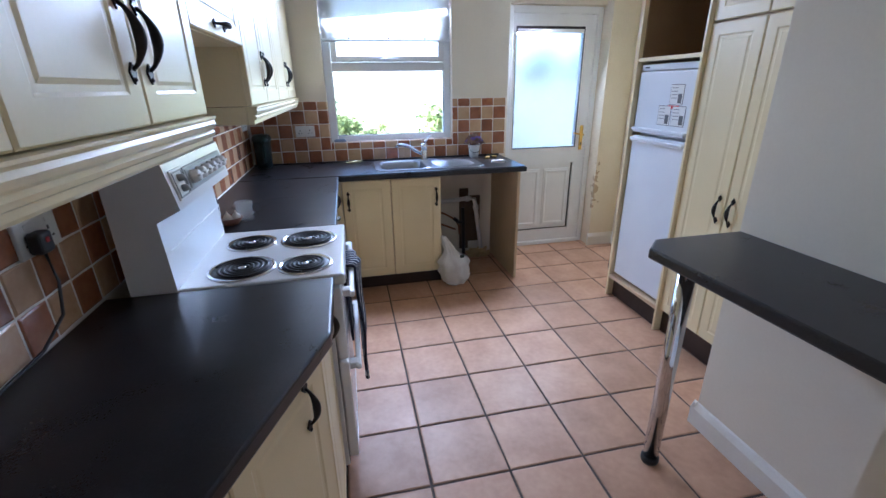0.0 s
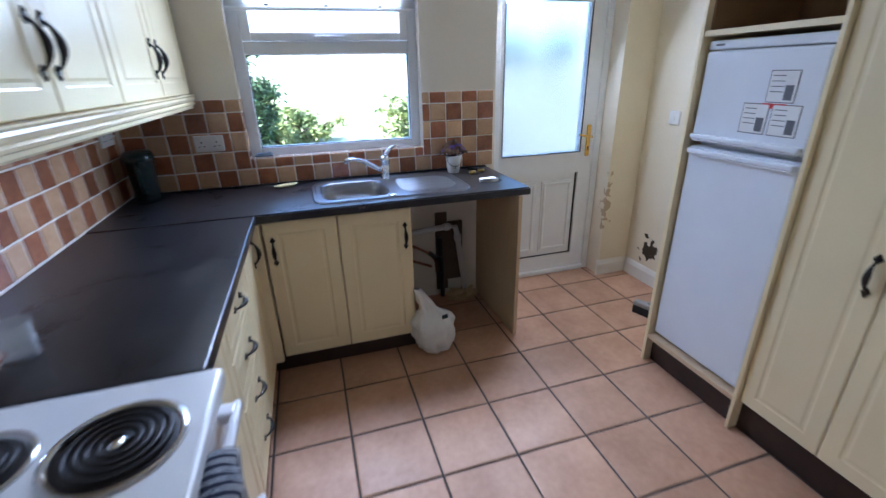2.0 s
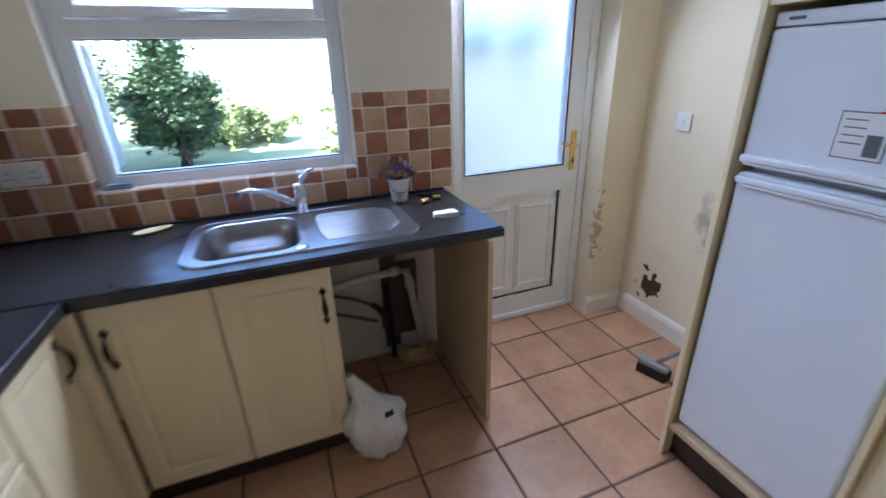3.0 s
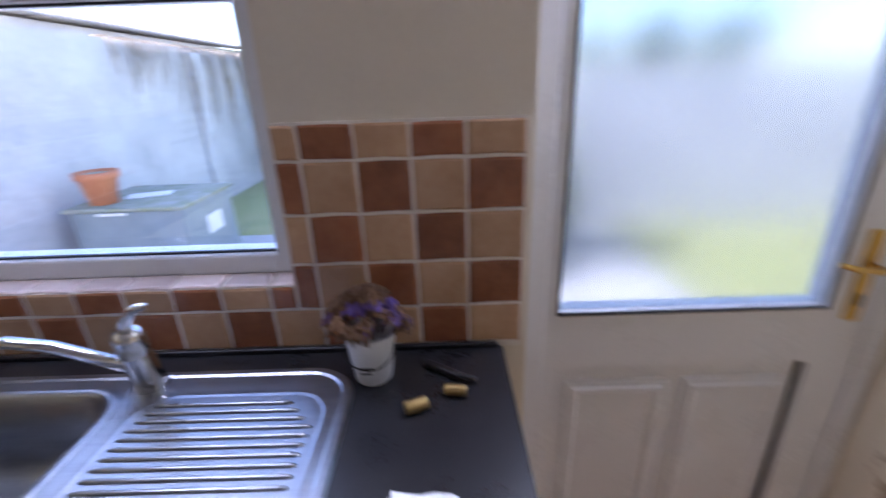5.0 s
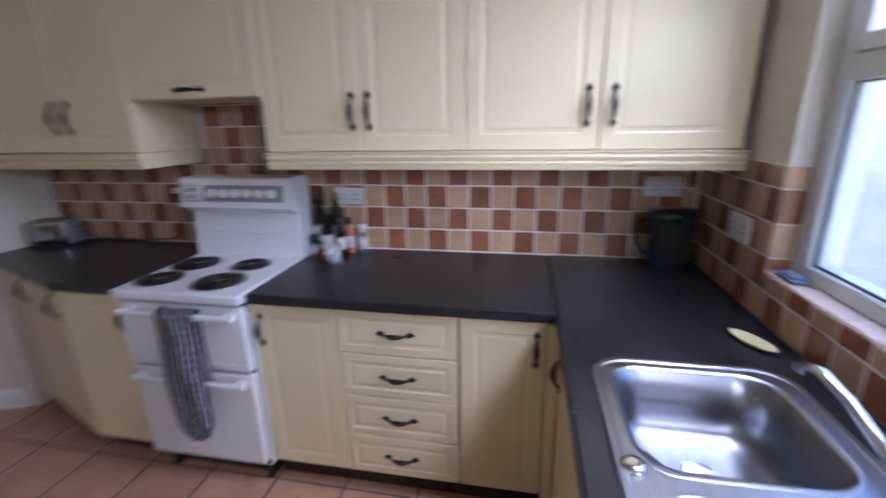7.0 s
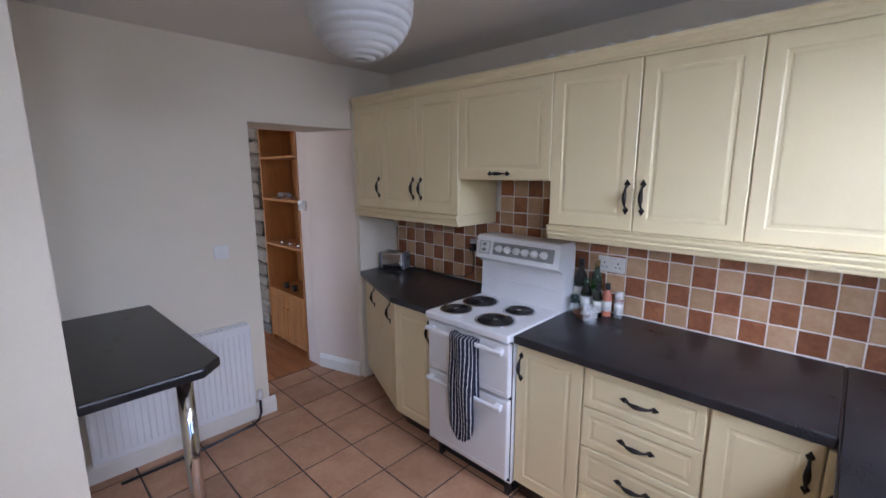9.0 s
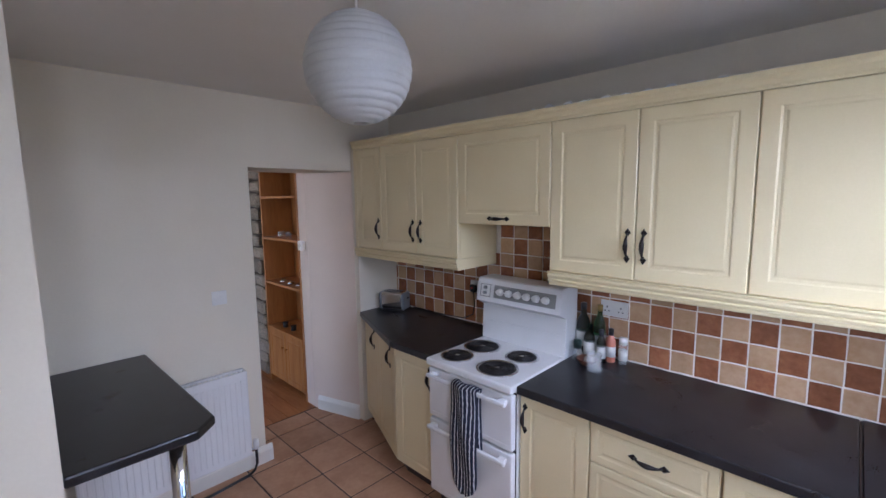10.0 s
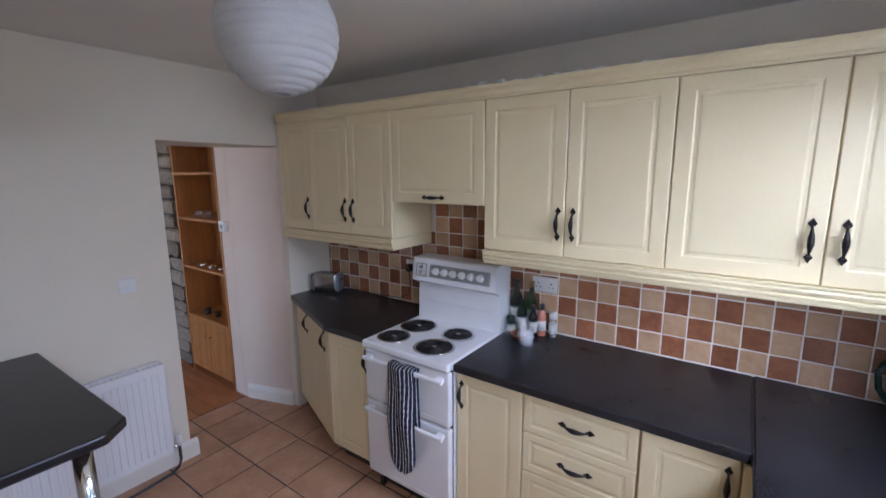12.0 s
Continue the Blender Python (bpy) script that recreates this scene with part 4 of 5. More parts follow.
part("lever", tube([(TX, TY - 0.02, TOP + 0.14), (TX + 0.015, TY - 0.03, TOP + 0.165), (TX + 0.04, TY - 0.035, TOP + 0.19), (TX + 0.065, TY - 0.04, TOP + 0.2)], [0.014, 0.013, 0.009, 0.006], 10), M_CHROME, tap)
# spoon rest
bm = lathe([(0.0, 0.004), (0.03, 0.004), (0.045, 0.012), (0.048, 0.014), (0.046, 0.01), (0.03, 0.0), (0, 0.0)], 20)
solid("spoon_rest", moved(bm, pose(0.36, 3.955, TOP, 0, 0, 25) @ Matrix.Diagonal((1.5, 0.6, 1, 1))), M_YELLOW, "pale yellow ceramic spoon rest behind the sink", "dish")

# flower pot on the worktop
pot = thing("flower_pot", (1.365, 3.945, TOP), "white bucket of dried brown and purple flowers", "flower pot")
PM = Matrix.Translation((1.365, 3.945, TOP))
part("bucket", lathe([(0.033, 0), (0.036, 0.004), (0.049, 0.10), (0.052, 0.108), (0.048, 0.108), (0.044, 0.09), (0, 0.088)], 28), M_PLASTIC, pot, m=PM)
part("wire_handle", tube([PM @ Vector((0.05 * math.cos(a), -0.03 - 0.05 * math.sin(a) * 0.3, 0.095 - 0.05 * math.sin(a))) for a in [math.pi * i / 10 for i in range(11)]], 0.0015, 5), M_IRON, pot)
part("printing", merged(*[moved(box(-0.014 + 0.004 * k, -0.0012, 0.045 - 0.012 * k, 0.014 - 0.004 * k, 0.0, 0.049 - 0.012 * k), PM @ Matrix.Translation((-0.006, -0.0415 + 0.0012 * k, 0))) for k in range(2)]), M_INK, pot)
rnd = random.Random(5)
for k in range(58):
    a, q = rnd.uniform(0, 6.28), 0.075 * math.sqrt(rnd.random())
    h = 0.115 + 0.085 * (1 - (q / 0.08) ** 2) * rnd.uniform(0.5, 1.1)
    c = Vector((1.365 + q * math.cos(a), 3.94 + q * 0.75 * math.sin(a), TOP + h))
    bits = []
    for j in range(13):
        th, r = j * 2.4, 0.003 + 0.0014 * j
        leaf = prism([(-0.006, 0), (0, -0.0075), (0.006, 0), (0, 0.009)], 0, 0.002)
        bits.append(moved(leaf, Matrix.Translation(c + Vector((r * math.cos(th), r * math.sin(th), 0.006 - 0.001 * j))) @ pose(0, 0, 0, rnd.uniform(35, 95), rnd.uniform(-25, 25), math.degrees(th) + 90)))
    bits.append(tube([(1.365 + 0.4 * q * math.cos(a), 3.94 + 0.3 * q * math.sin(a), TOP + 0.09), tuple(c)], 0.0013, 4))
    part("flower", merged(*bits), M_PURPLE if rnd.random() < 0.15 else M_DRY, pot)

# corks, lighter and wrapper beside the pot
solid("cork", moved(lathe([(0.011, 0), (0.012, 0.004), (0.012, 0.038), (0.011, 0.042)], 12), pose(1.435, 3.835, TOP + 0.012, 0, 90, 25)), M_GOLD, "small tan cork lying on the worktop", "cork")
solid("cork", moved(lathe([(0.010, 0), (0.011, 0.004), (0.011, 0.036), (0.010, 0.04)], 12), pose(1.505, 3.885, TOP + 0.011, 0, 90, -8)), M_GOLD, "gold-foiled cork lying on the worktop", "cork")
solid("corkscrew", merged(moved(box(-0.04, -0.008, 0, 0.04, 0.008, 0.014, 0.004), pose(1.50, 3.95, TOP, 0, 0, -35)), moved(tube([(0.03, 0, 0.01), (0.06, 0.0, 0.012), (0.075, 0.005, 0.01)], 0.006), pose(1.50, 3.95, TOP, 0, 0, -35))), M_COIL, "dark metal corkscrew lying on the worktop", "corkscrew")
bm = box(-0.05, -0.025, 0, 0.05, 0.025, 0.02)
bmesh.ops.subdivide_edges(bm, edges=bm.edges[:], cuts=4, use_grid_fill=True)
for v in bm.verts:
    v.co += 0.008 * noise.noise_vector(v.co * 40)
    v.co.z = max(0.0, v.co.z)
solid("paper_wrapper", moved(bm, pose(1.475, 3.64, TOP, 0, 0, -8)), M_PAPER, "crumpled white wrapper on the worktop end", "wrapper")

# ---- items on the long worktop ----
TZ = Matrix.Translation


def bottle(name, x, y, profile, glassy, cap, label_band, label, category="bottle"):
    b = thing(name, (x, y, TOP), label, category, "bottles beside the cooker")
    m = TZ((x, y, TOP))
    part("body", lathe(profile, 18), glassy, b, m=m)
    r, z = profile[-1]
    part("cap", lathe([(r + 0.003, z - 0.03), (r + 0.003, z + 0.004), (0, z + 0.005)], 14), cap, b, m=m)
    if label_band:
        z0, z1, q = label_band
        part("label", lathe([(q + 0.0008, z0), (q + 0.0008, z1)], 18), M_LABEL, b, m=m)
    return b


WINE = [(0.034, 0), (0.037, 0.005), (0.037, 0.17), (0.032, 0.20), (0.016, 0.235), (0.0135, 0.29)]
SHORT = [(0.028, 0), (0.030, 0.004), (0.030, 0.12), (0.024, 0.14), (0.012, 0.16), (0.012, 0.19)]
SLIM = [(0.022, 0), (0.024, 0.004), (0.024, 0.11), (0.018, 0.13), (0.010, 0.15), (0.010, 0.175)]
bottle("wine_bottle", -0.350, 2.315, WINE, M_DARKGLASS, M_BLACK, (0.06, 0.14, 0.037), "dark glass wine bottle beside the cooker")
bottle("olive_oil_bottle", -0.365, 2.40, [(r * 0.85, z) for r, z in WINE], M_GREENGLASS, M_GOLD, (0.05, 0.13, 0.0315), "green glass oil bottle with a pale label")
bottle("sauce_bottle", -0.310, 2.37, SHORT, M_DARKGLASS, M_GREENGLASS, (0.03, 0.10, 0.030), "dark sauce bottle with a pale label")
bottle("spirit_miniature", -0.350, 2.47, SLIM, M_PINKLIQ, M_BLACK, (0.03, 0.085, 0.024), "small bottle of pink spirit")
bottle("vinegar_bottle", -0.300, 2.44, SLIM, M_DARKGLASS, M_BLACK, (0.03, 0.09, 0.024), "small dark bottle with black cap")
bottle("spice_jar", -0.360, 2.53, [(0.02, 0), (0.022, 0.003), (0.022, 0.10), (0.018, 0.115), (0.018, 0.135)], M_CLEAR, M_PLASTIC, (0.02, 0.075, 0.022), "small clear spice jar", "jar")
jar = thing("salt_grinder", (-0.265, 2.325, TOP), "clear glass grinder with a dark green lid", "grinder")
part("jar", lathe([(0.026, 0), (0.028, 0.004), (0.026, 0.04), (0.02, 0.065)], 16), M_CLEAR, jar, m=TZ((-0.265, 2.325, TOP)))
part("lid", lathe([(0.021, 0.063), (0.022, 0.10), (0.018, 0.108), (0, 0.108)], 16), M_JUGLID, jar, m=TZ((-0.265, 2.325, TOP)))
bowlm = TZ((-0.225, 2.40, TOP))
solid("clay_bowl", moved(lathe([(0.025, 0), (0.032, 0.004), (0.052, 0.03), (0.054, 0.036), (0.050, 0.036), (0.03, 0.01), (0, 0.008)], 24), bowlm), M_BROWNBOWL, "small brown clay bowl holding garlic", "bowl")
for dx, dy in ((-0.012, 0.0), (0.02, 0.014)):
    solid("garlic_bulb", moved(lathe([(0.006, 0), (0.02, 0.006), (0.023, 0.016), (0.014, 0.032), (0.004, 0.042), (0.003, 0.05)], 14, 0.06), bowlm @ TZ((dx, dy, 0.012))), M_GARLIC, "white garlic bulb in the clay bowl", "garlic")
solid("glass_tumbler", moved(lathe([(0.032, 0), (0.034, 0.003), (0.038, 0.09), (0.0365, 0.09), (0.031, 0.012), (0, 0.011)], 24), TZ((-0.175, 2.46, TOP))), M_CLEAR, "clear glass tumbler on the black worktop", "glass")
# filter jug
jug = thing("water_filter_jug", (-0.315, 3.925, TOP), "smoky water filter jug with a dark green lid", "jug")
jm = pose(-0.315, 3.925, TOP, 0, 0, -78)
part("jug_body", moved(lathe([(0.062, 0), (0.066, 0.006), (0.076, 0.20), (0.078, 0.215), (0.074, 0.215), (0.06, 0.012), (0, 0.011)], 28), Matrix.Diagonal((1.25, 0.85, 1, 1))), M_JUG, jug, m=jm)
part("lid", moved(lathe([(0.079, 0.205), (0.081, 0.23), (0.066, 0.252), (0, 0.256)], 28), Matrix.Diagonal((1.28, 0.88, 1, 1))), M_JUGLID, jug, m=jm)
part("filter_hopper", moved(lathe([(0.02, 0.10), (0.025, 0.11), (0.045, 0.14), (0.062, 0.20)], 24), Matrix.Diagonal((1.1, 0.8, 1, 1))), M_JUGLID, jug, m=jm)
part("jug_handle", tube([(0.092, 0, 0.215), (0.135, 0, 0.21), (0.15, 0, 0.17), (0.142, 0, 0.11), (0.115, 0, 0.065), (0.082, 0, 0.06)], 0.011, 10), M_JUGLID, jug, m=jm)
# toaster
toa = thing("toaster", (-0.25, 0.80, TOP), "grey and chrome two-slice toaster", "toaster")
tm2 = pose(-0.29, 0.755, TOP, 0, 0, 25) @ Matrix.Scale(0.82, 4)
part("shell", box(-0.075, -0.12, 0.012, 0.075, 0.12, 0.175, 0.03, 4), M_CHROME, toa, m=tm2)
part("end_cap", box(-0.078, 0.10, 0.006, 0.078, 0.135, 0.17, 0.022, 4), M_TOASTER, toa, m=tm2)
part("end_cap", box(-0.078, -0.135, 0.006, 0.078, -0.10, 0.17, 0.022, 4), M_TOASTER, toa, m=tm2)
for x in (-0.03, 0.03):
    part("slot", box(x - 0.013, -0.085, 0.174, x + 0.013, 0.085, 0.1765), M_BLACK, toa, m=tm2)
part("slider", box(-0.012, 0.133, 0.11, 0.012, 0.15, 0.125, 0.004), M_BLACK, toa, m=tm2)
part("base", box(-0.07, -0.12, 0.0, 0.07, 0.12, 0.014), M_BLACK, toa, m=tm2)

# ---- sockets and switches ----


def plate(name, m, w, label, socket=2, category="socket"):
    """A white wall plate; its face is towards -y at the pose m."""
    s = thing(name, m, label, category)
    part("plate", box(-w / 2, -0.01, -0.043, w / 2, 0, 0.043, 0.004), M_PLASTIC, s, m=m)
    for k in range(socket):
        cx = (k - (socket - 1) / 2) * w / 2
        for dx, dz, a, b in ((0, 0.008, 0.003, 0.005), (-0.011, -0.014, 0.004, 0.0025), (0.011, -0.014, 0.004, 0.0025)):
            part("pin_hole", box(cx + dx - a, -0.0108, dz - b, cx + dx + a, -0.0099, dz + b), M_BLACK, s, m=m)
        part("rocker", box(cx - 0.006, -0.013, 0.02, cx + 0.006, -0.009, 0.034, 0.002), M_PLASTIC, s, m=m)
    if not socket:
        part("rocker", box(-0.006, -0.014, -0.012, 0.006, -0.009, 0.012, 0.002), M_PLASTIC, s, m=m)
    return s


plate("double_socket", pose(LW, 2.455, 1.175, 0, 0, 90), 0.147, "white double socket on the tiled wall")
plate("double_socket", pose(LW, 1.52, 1.165, 0, 0, 90), 0.147, "white double socket with a black plug")
plate("double_socket", pose(0.0, BW, 1.16), 0.147, "white double socket on the tiles by the window")
plate("double_socket", pose(LW, 3.90, 1.235, 0, 0, 90), 0.147, "white socket in the corner above the jug")
plate("light_switch", pose(RW, 3.695, 1.186, 0, 0, -90), 0.086, "white light switch beside the fridge", 0, "switch")
plate("light_switch", pose(0.941, FW, 1.183, 0, 0, 180), 0.086, "white wall plate above the radiator", 0, "switch")
plug = thing("black_plug", (LW + 0.012, 1.56, 1.15), "black plug with its flex trailing behind the cooker", "plug")
part("plug_body", moved(box(-0.024, -0.032, -0.026, 0.024, 0, 0.026, 0.009, 3), pose(LW + 0.012, 1.487, 1.155, 0, 0, 90)), M_BLACK, plug)
part("fuse_cover", moved(box(-0.006, -0.034, 0.0, 0.006, -0.031, 0.012, 0.002), pose(LW + 0.012, 1.487, 1.155, 0, 0, 90)), M_RED, plug)
part("flex", tube([(LW + 0.03, 1.487, 1.13), (LW + 0.028, 1.50, 1.05), (LW + 0.025, 1.48, 0.97), (LW + 0.02, 1.39, 0.925), (LW + 0.015, 1.2, 0.913), (LW + 0.012, 0.85, 0.911)], 0.004, 6), M_BLACK, plug)
th = thing("door_sensor", pose(0.096, 0.045, 1.395, 0, 0, 90), "small white box beside the pine bookcase", "thermostat")
part("case", box(-0.04, -0.03, -0.04, 0.04, 0, 0.04, 0.006), M_PLASTIC, th, m=WM[th])
part("dial", moved(lathe([(0.02, 0), (0.019, 0.01), (0, 0.011)], 16), pose(0.0, -0.03, 0, 90)), M_PLASTIC, th, m=WM[th])

# ---- under the sink ----
pipe = thing("waste_pipe", (1.35, 3.95, 0.0), "white plastic waste pipe under the sink", "pipe")
part("trap_run", tube([(0.98, 3.90, 0.545), (1.15, 3.915, 0.55), (1.33, 3.93, 0.555), (1.365, 3.93, 0.545), (1.378, 3.932, 0.50), (1.44, 3.94, 0.06)], 0.019, 12), M_PIPE, pipe)
part("collar", tube([(1.29, 3.925, 0.553), (1.32, 3.928, 0.554)], 0.025, 12), M_PIPE, pipe)
part("elbow_collar", tube([(1.38, 3.932, 0.485), (1.385, 3.933, 0.45)], 0.025, 12), M_PIPE, pipe)
cop = thing("copper_pipes", (1.2, 3.98, 0.3), "tarnished copper pipes with a stop valve", "pipe")
part("pipe", tube([(0.98, 3.98, 0.47), (1.10, 3.975, 0.42), (1.2, 3.97, 0.36), (1.235, 3.96, 0.30), (1.24, 3.96, 0.22)], 0.009), M_COPPER, cop)
part("pipe", tube([(0.98, 3.99, 0.36), (1.12, 3.985, 0.30), (1.21, 3.98, 0.26)], 0.009), M_COPPER, cop)
part("valve", merged(tube([(1.19, 3.97, 0.37), (1.235, 3.96, 0.33)], 0.016), tube([(1.225, 3.96, 0.345), (1.235, 3.92, 0.345)], 0.006), box(1.215, 3.905, 0.335, 1.26, 3.92, 0.355, 0.004)), M_BLACK, cop)
# no recess here: brown slabs carry the shade of the broken-out hole
solid("pipe_chase", merged(box(1.26, 4.03, 0.05, 1.34, 4.046, 0.62), box(1.34, 4.03, 0.12, 1.45, 4.046, 0.55)), M_BARK, "dark slabs painting the shade of the broken-out hole behind the pipe", "hole", "structure")
solid("drain_hose", tube([(1.28, 4.0, 0.45), (1.285, 3.99, 0.25), (1.285, 3.98, 0.02)], 0.016, 10), M_BLACK, "black drain hose behind the waste pipe", "hose")
bm = bmesh.new()
bmesh.ops.create_icosphere(bm, subdivisions=4, radius=1)
for v in bm.verts:
    n = v.co.normalized()
    v.co = Vector((n.x * 0.10, n.y * 0.055, max(0, 0.02 + 0.05 * n.z))) * (1 + 0.5 * noise.noise(n * 3))
    v.co.z = max(0.0, v.co.z)
solid("expanding_foam", moved(bm, TZ((1.42, 3.95, 0))), M_FOAM, "lumpy yellow foam round the pipe's foot", "foam")
# carrier bag
bag = thing("carrier_bag", (1.08, 3.42, 0.0), "crumpled white plastic carrier bag on the floor", "bag")
bm = bmesh.new()
rows = []
for k in range(26):
    u = k / 25
    r = 0.10 * (0.75 + 0.5 * math.sin(math.pi * min(1, u * 1.5)) ** 0.8) * (1 - 0.75 * max(0, u - 0.45) / 0.55)
    cx = -0.10 * u * u
    ring = []
    for i in range(40):
        a = 2 * math.pi * i / 40
        w = 1 + 0.28 * noise.noise(Vector((math.cos(a) * 2, math.sin(a) * 2, u * 5))) + 0.2 * noise.noise(Vector((math.cos(a) * 6, math.sin(a) * 6, u * 9 + 4))) + 0.05 * math.sin(a * 9 + 5 * u) * u
        ring.append(bm.verts.new((1.075 + cx + r * w * math.cos(a), 3.43 + 0.8 * r * w * math.sin(a), 0.40 * u)))
    rows.append(ring)
for a, b in zip(rows, rows[1:]):
    for i in range(40):
        bm.faces.new((a[i], a[(i + 1) % 40], b[(i + 1) % 40], b[i]))
bm.faces.new(rows[0][::-1])
part("bag_body", smooth(bm), M_BAG, bag)
part("print_patch", moved(box(-0.018, -0.001, 0, 0.018, 0.002, 0.022), pose(1.10, 3.322, 0.25, -15, 0, 15)), M_JUGLID, bag)
# broom by the fridge
br = thing("broom", (2.47, 3.33, 0.0), "black-bristled broom head leaning by the fridge housing", "broom")
bmx = pose(2.46, 3.33, 0.0, 0, 0, -70)
part("bristles", prism([(-0.07, -0.03), (0.07, -0.03), (0.08, 0.03), (-0.08, 0.03)], 0.0, 0.05), M_BRISTLE, br, m=bmx)
part("head", box(-0.075, -0.025, 0.05, 0.075, 0.025, 0.08, 0.008), M_GREY, br, m=bmx)
part("stick", tube([(2.47, 3.32, 0.08), (2.56, 3.15, 0.30), (2.69, 2.99, 0.58)], 0.011), M_GREY, br)

# ---- radiator ----
rad = thing("radiator", (1.2, 0.68, 0.12), "white panel radiator on the doorway wall", "radiator")
part("panel", box(0.845, 0.645, 0.14, 1.70, 0.66, 0.705, 0.006), M_ENAMEL, rad)
for i in range(26):
    x = 0.868 + 0.0322 * i
    part("rib", box(x, 0.659, 0.18, x + 0.018, 0.666, 0.66, 0.003), M_ENAMEL, rad)
part("top_grille", merged(box(0.845, 0.585, 0.697, 1.70, 0.612, 0.71, 0.002), box(0.845, 0.652, 0.697, 1.70, 0.662, 0.71, 0.002), *[box(0.845 + 0.03 * i, 0.612, 0.70, 0.851 + 0.03 * i, 0.652, 0.705) for i in range(29)]), M_ENAMEL, rad)
part("side_cover", box(0.842, 0.585, 0.14, 0.846, 0.66, 0.705), M_ENAMEL, rad)
vl = part("valve", merged(lathe([(0.016, 0), (0.018, 0.03), (0.016, 0.06), (0.01, 0.065)], 14)), M_PLASTIC, rad, m=TZ((0.812, 0.65, 0.17)))
part("tail_pipe", tube([(0.812, 0.65, 0.17), (0.812, 0.65, 0.07), (0.83, 0.652, 0.03), (0.87, 0.66, 0.015), (1.2, 0.70, 0.012), (1.6, 0.70, 0.012)], 0.009), M_BLACK, rad)
part("valve_body", tube([(0.812, 0.65, 0.17), (0.845, 0.65, 0.17)], 0.011), M_CHROME, rad)

# ---- paper lantern ----
LX, LY, LZ, LR = 1.043, 2.25, 2.165, 0.156
lamp = thing("paper_lantern", (LX, LY, LZ), "round white ribbed paper lantern on a cord", "pendant lamp")
bm = bmesh.new()
rows = []
for k in range(121):
    u = radians(-83 + 166 * k / 120)
    q = LR * (1 + 0.03 * abs(math.sin(k * math.pi / 7.0)) ** 0.7)
    rows.append([bm.verts.new((q * math.cos(u) * math.cos(6.2832 * i / 48), q * math.cos(u) * math.sin(6.2832 * i / 48), q * math.sin(u) + 0.004 * math.sin(6.2832 * i / 48 + 0.6) * math.cos(u))) for i in range(48)])
for a, b in zip(rows, rows[1:]):
    for i in range(48):
        bm.faces.new((a[i], a[(i + 1) % 48], b[(i + 1) % 48], b[i]))
bmesh.ops.solidify(bm, geom=bm.faces[:], thickness=0.0012)
part("shade", smooth(bm), M_LAMP, lamp, m=TZ((LX, LY, LZ)))
part("paper_seam", tube([(LR * 1.012 * math.cos(radians(a)) * 0.72, LR * 1.012 * math.cos(radians(a)) * 0.695, LR * 1.012 * math.sin(radians(a))) for a in range(-80, 81, 10)], 0.001, 5), M_LAMP, lamp, m=TZ((LX, LY, LZ)))
part("wire_ring", tube([(0.03 * math.cos(t * 0.5236), 0.03 * math.sin(t * 0.5236), LR) for t in range(12)], 0.002, 5, True), M_CHROME, lamp, m=TZ((LX, LY, LZ)))
part("cord", tube([(LX, LY, LZ + 0.05), (LX, LY, CEIL)], 0.004, 6), M_PLASTIC, lamp)
part("ceiling_rose", lathe([(0.045, 0), (0.042, -0.012), (0.02, -0.025), (0, -0.026)], 20), M_PLASTIC, lamp, m=TZ((LX, LY, CEIL)))

# ---- the next room ----
# same pink as the doorway side, warm light kept in the colour
wall("wall_room", [(-0.57, -3.2, -0.2, -0.37, 0.12, 2.45), (-0.57, -3.4, -0.2, 4.2, -3.2, 2.45), (4.0, -3.2, -0.2, 4.2, -2.6, 2.45), (4.0, -0.6, -0.2, 4.2, 0.12, 2.45),
                   (4.0, -2.6, -0.2, 4.2, -0.6, 0.4), (4.0, -2.6, 2.2, 4.2, -0.6, 2.45), (2.99, 0.12, -0.2, 4.2, 0.3, 2.45), (-0.37, -0.018, 0.0, 0.092, 0.12, 2.43)], M_REVEAL, "walls of the next room with the same painted warm light")
solid("ceiling_room", box(-0.57, -3.4, CEIL, 4.2, 0.12, 2.63), M_CEIL, "plain white ceiling of the next room", "ceiling", "structure")
floor_room = solid("floor_room", box(-0.37, -3.2, -0.2, 4.0, 0.11, -0.012), M_MORTAR, "varnished pine boards of the next room", "floor", "structure")
case = thing("pine_bookcase", (0.0, -0.24, 0.0), "orange pine alcove bookcase with a cupboard below", "bookcase")
X0, X1, Y0, Y1 = -0.20, 0.10, -0.745, -0.02
part("side", box(X0, Y1 - 0.02, 0, X1, Y1, 2.2, 0.002), M_PINE, case)
part("side", box(X0, Y0, 0, X1, Y0 + 0.025, 2.2, 0.002), M_PINE, case)
part("back", box(X0 - 0.012, Y0, 0, X0, Y1, 2.2), M_PINE, case)
for z in (0.56, 1.005, 1.43, 1.81, 2.18):
    part("shelf", box(X0, Y0 + 0.025, z - 0.022, X1 + 0.004, Y1 - 0.02, z, 0.003), M_PINE, case)
for a, b, hy in ((Y0 + 0.03, -0.385, -0.42), (-0.38, Y1 - 0.025, -0.345)):
    d = part("door", panel_door(b - a, 0.48, 0.018, 0.05), M_PINE, case, m=pose(X1, a, 0.06, 0, 0, 90))
    part("knob", lathe([(0.006, 0), (0.007, 0.012), (0.014, 0.02), (0.01, 0.028), (0, 0.029)], 12), M_PINE, d, m=pose(X1, hy, 0.40, 0, 90, 0))
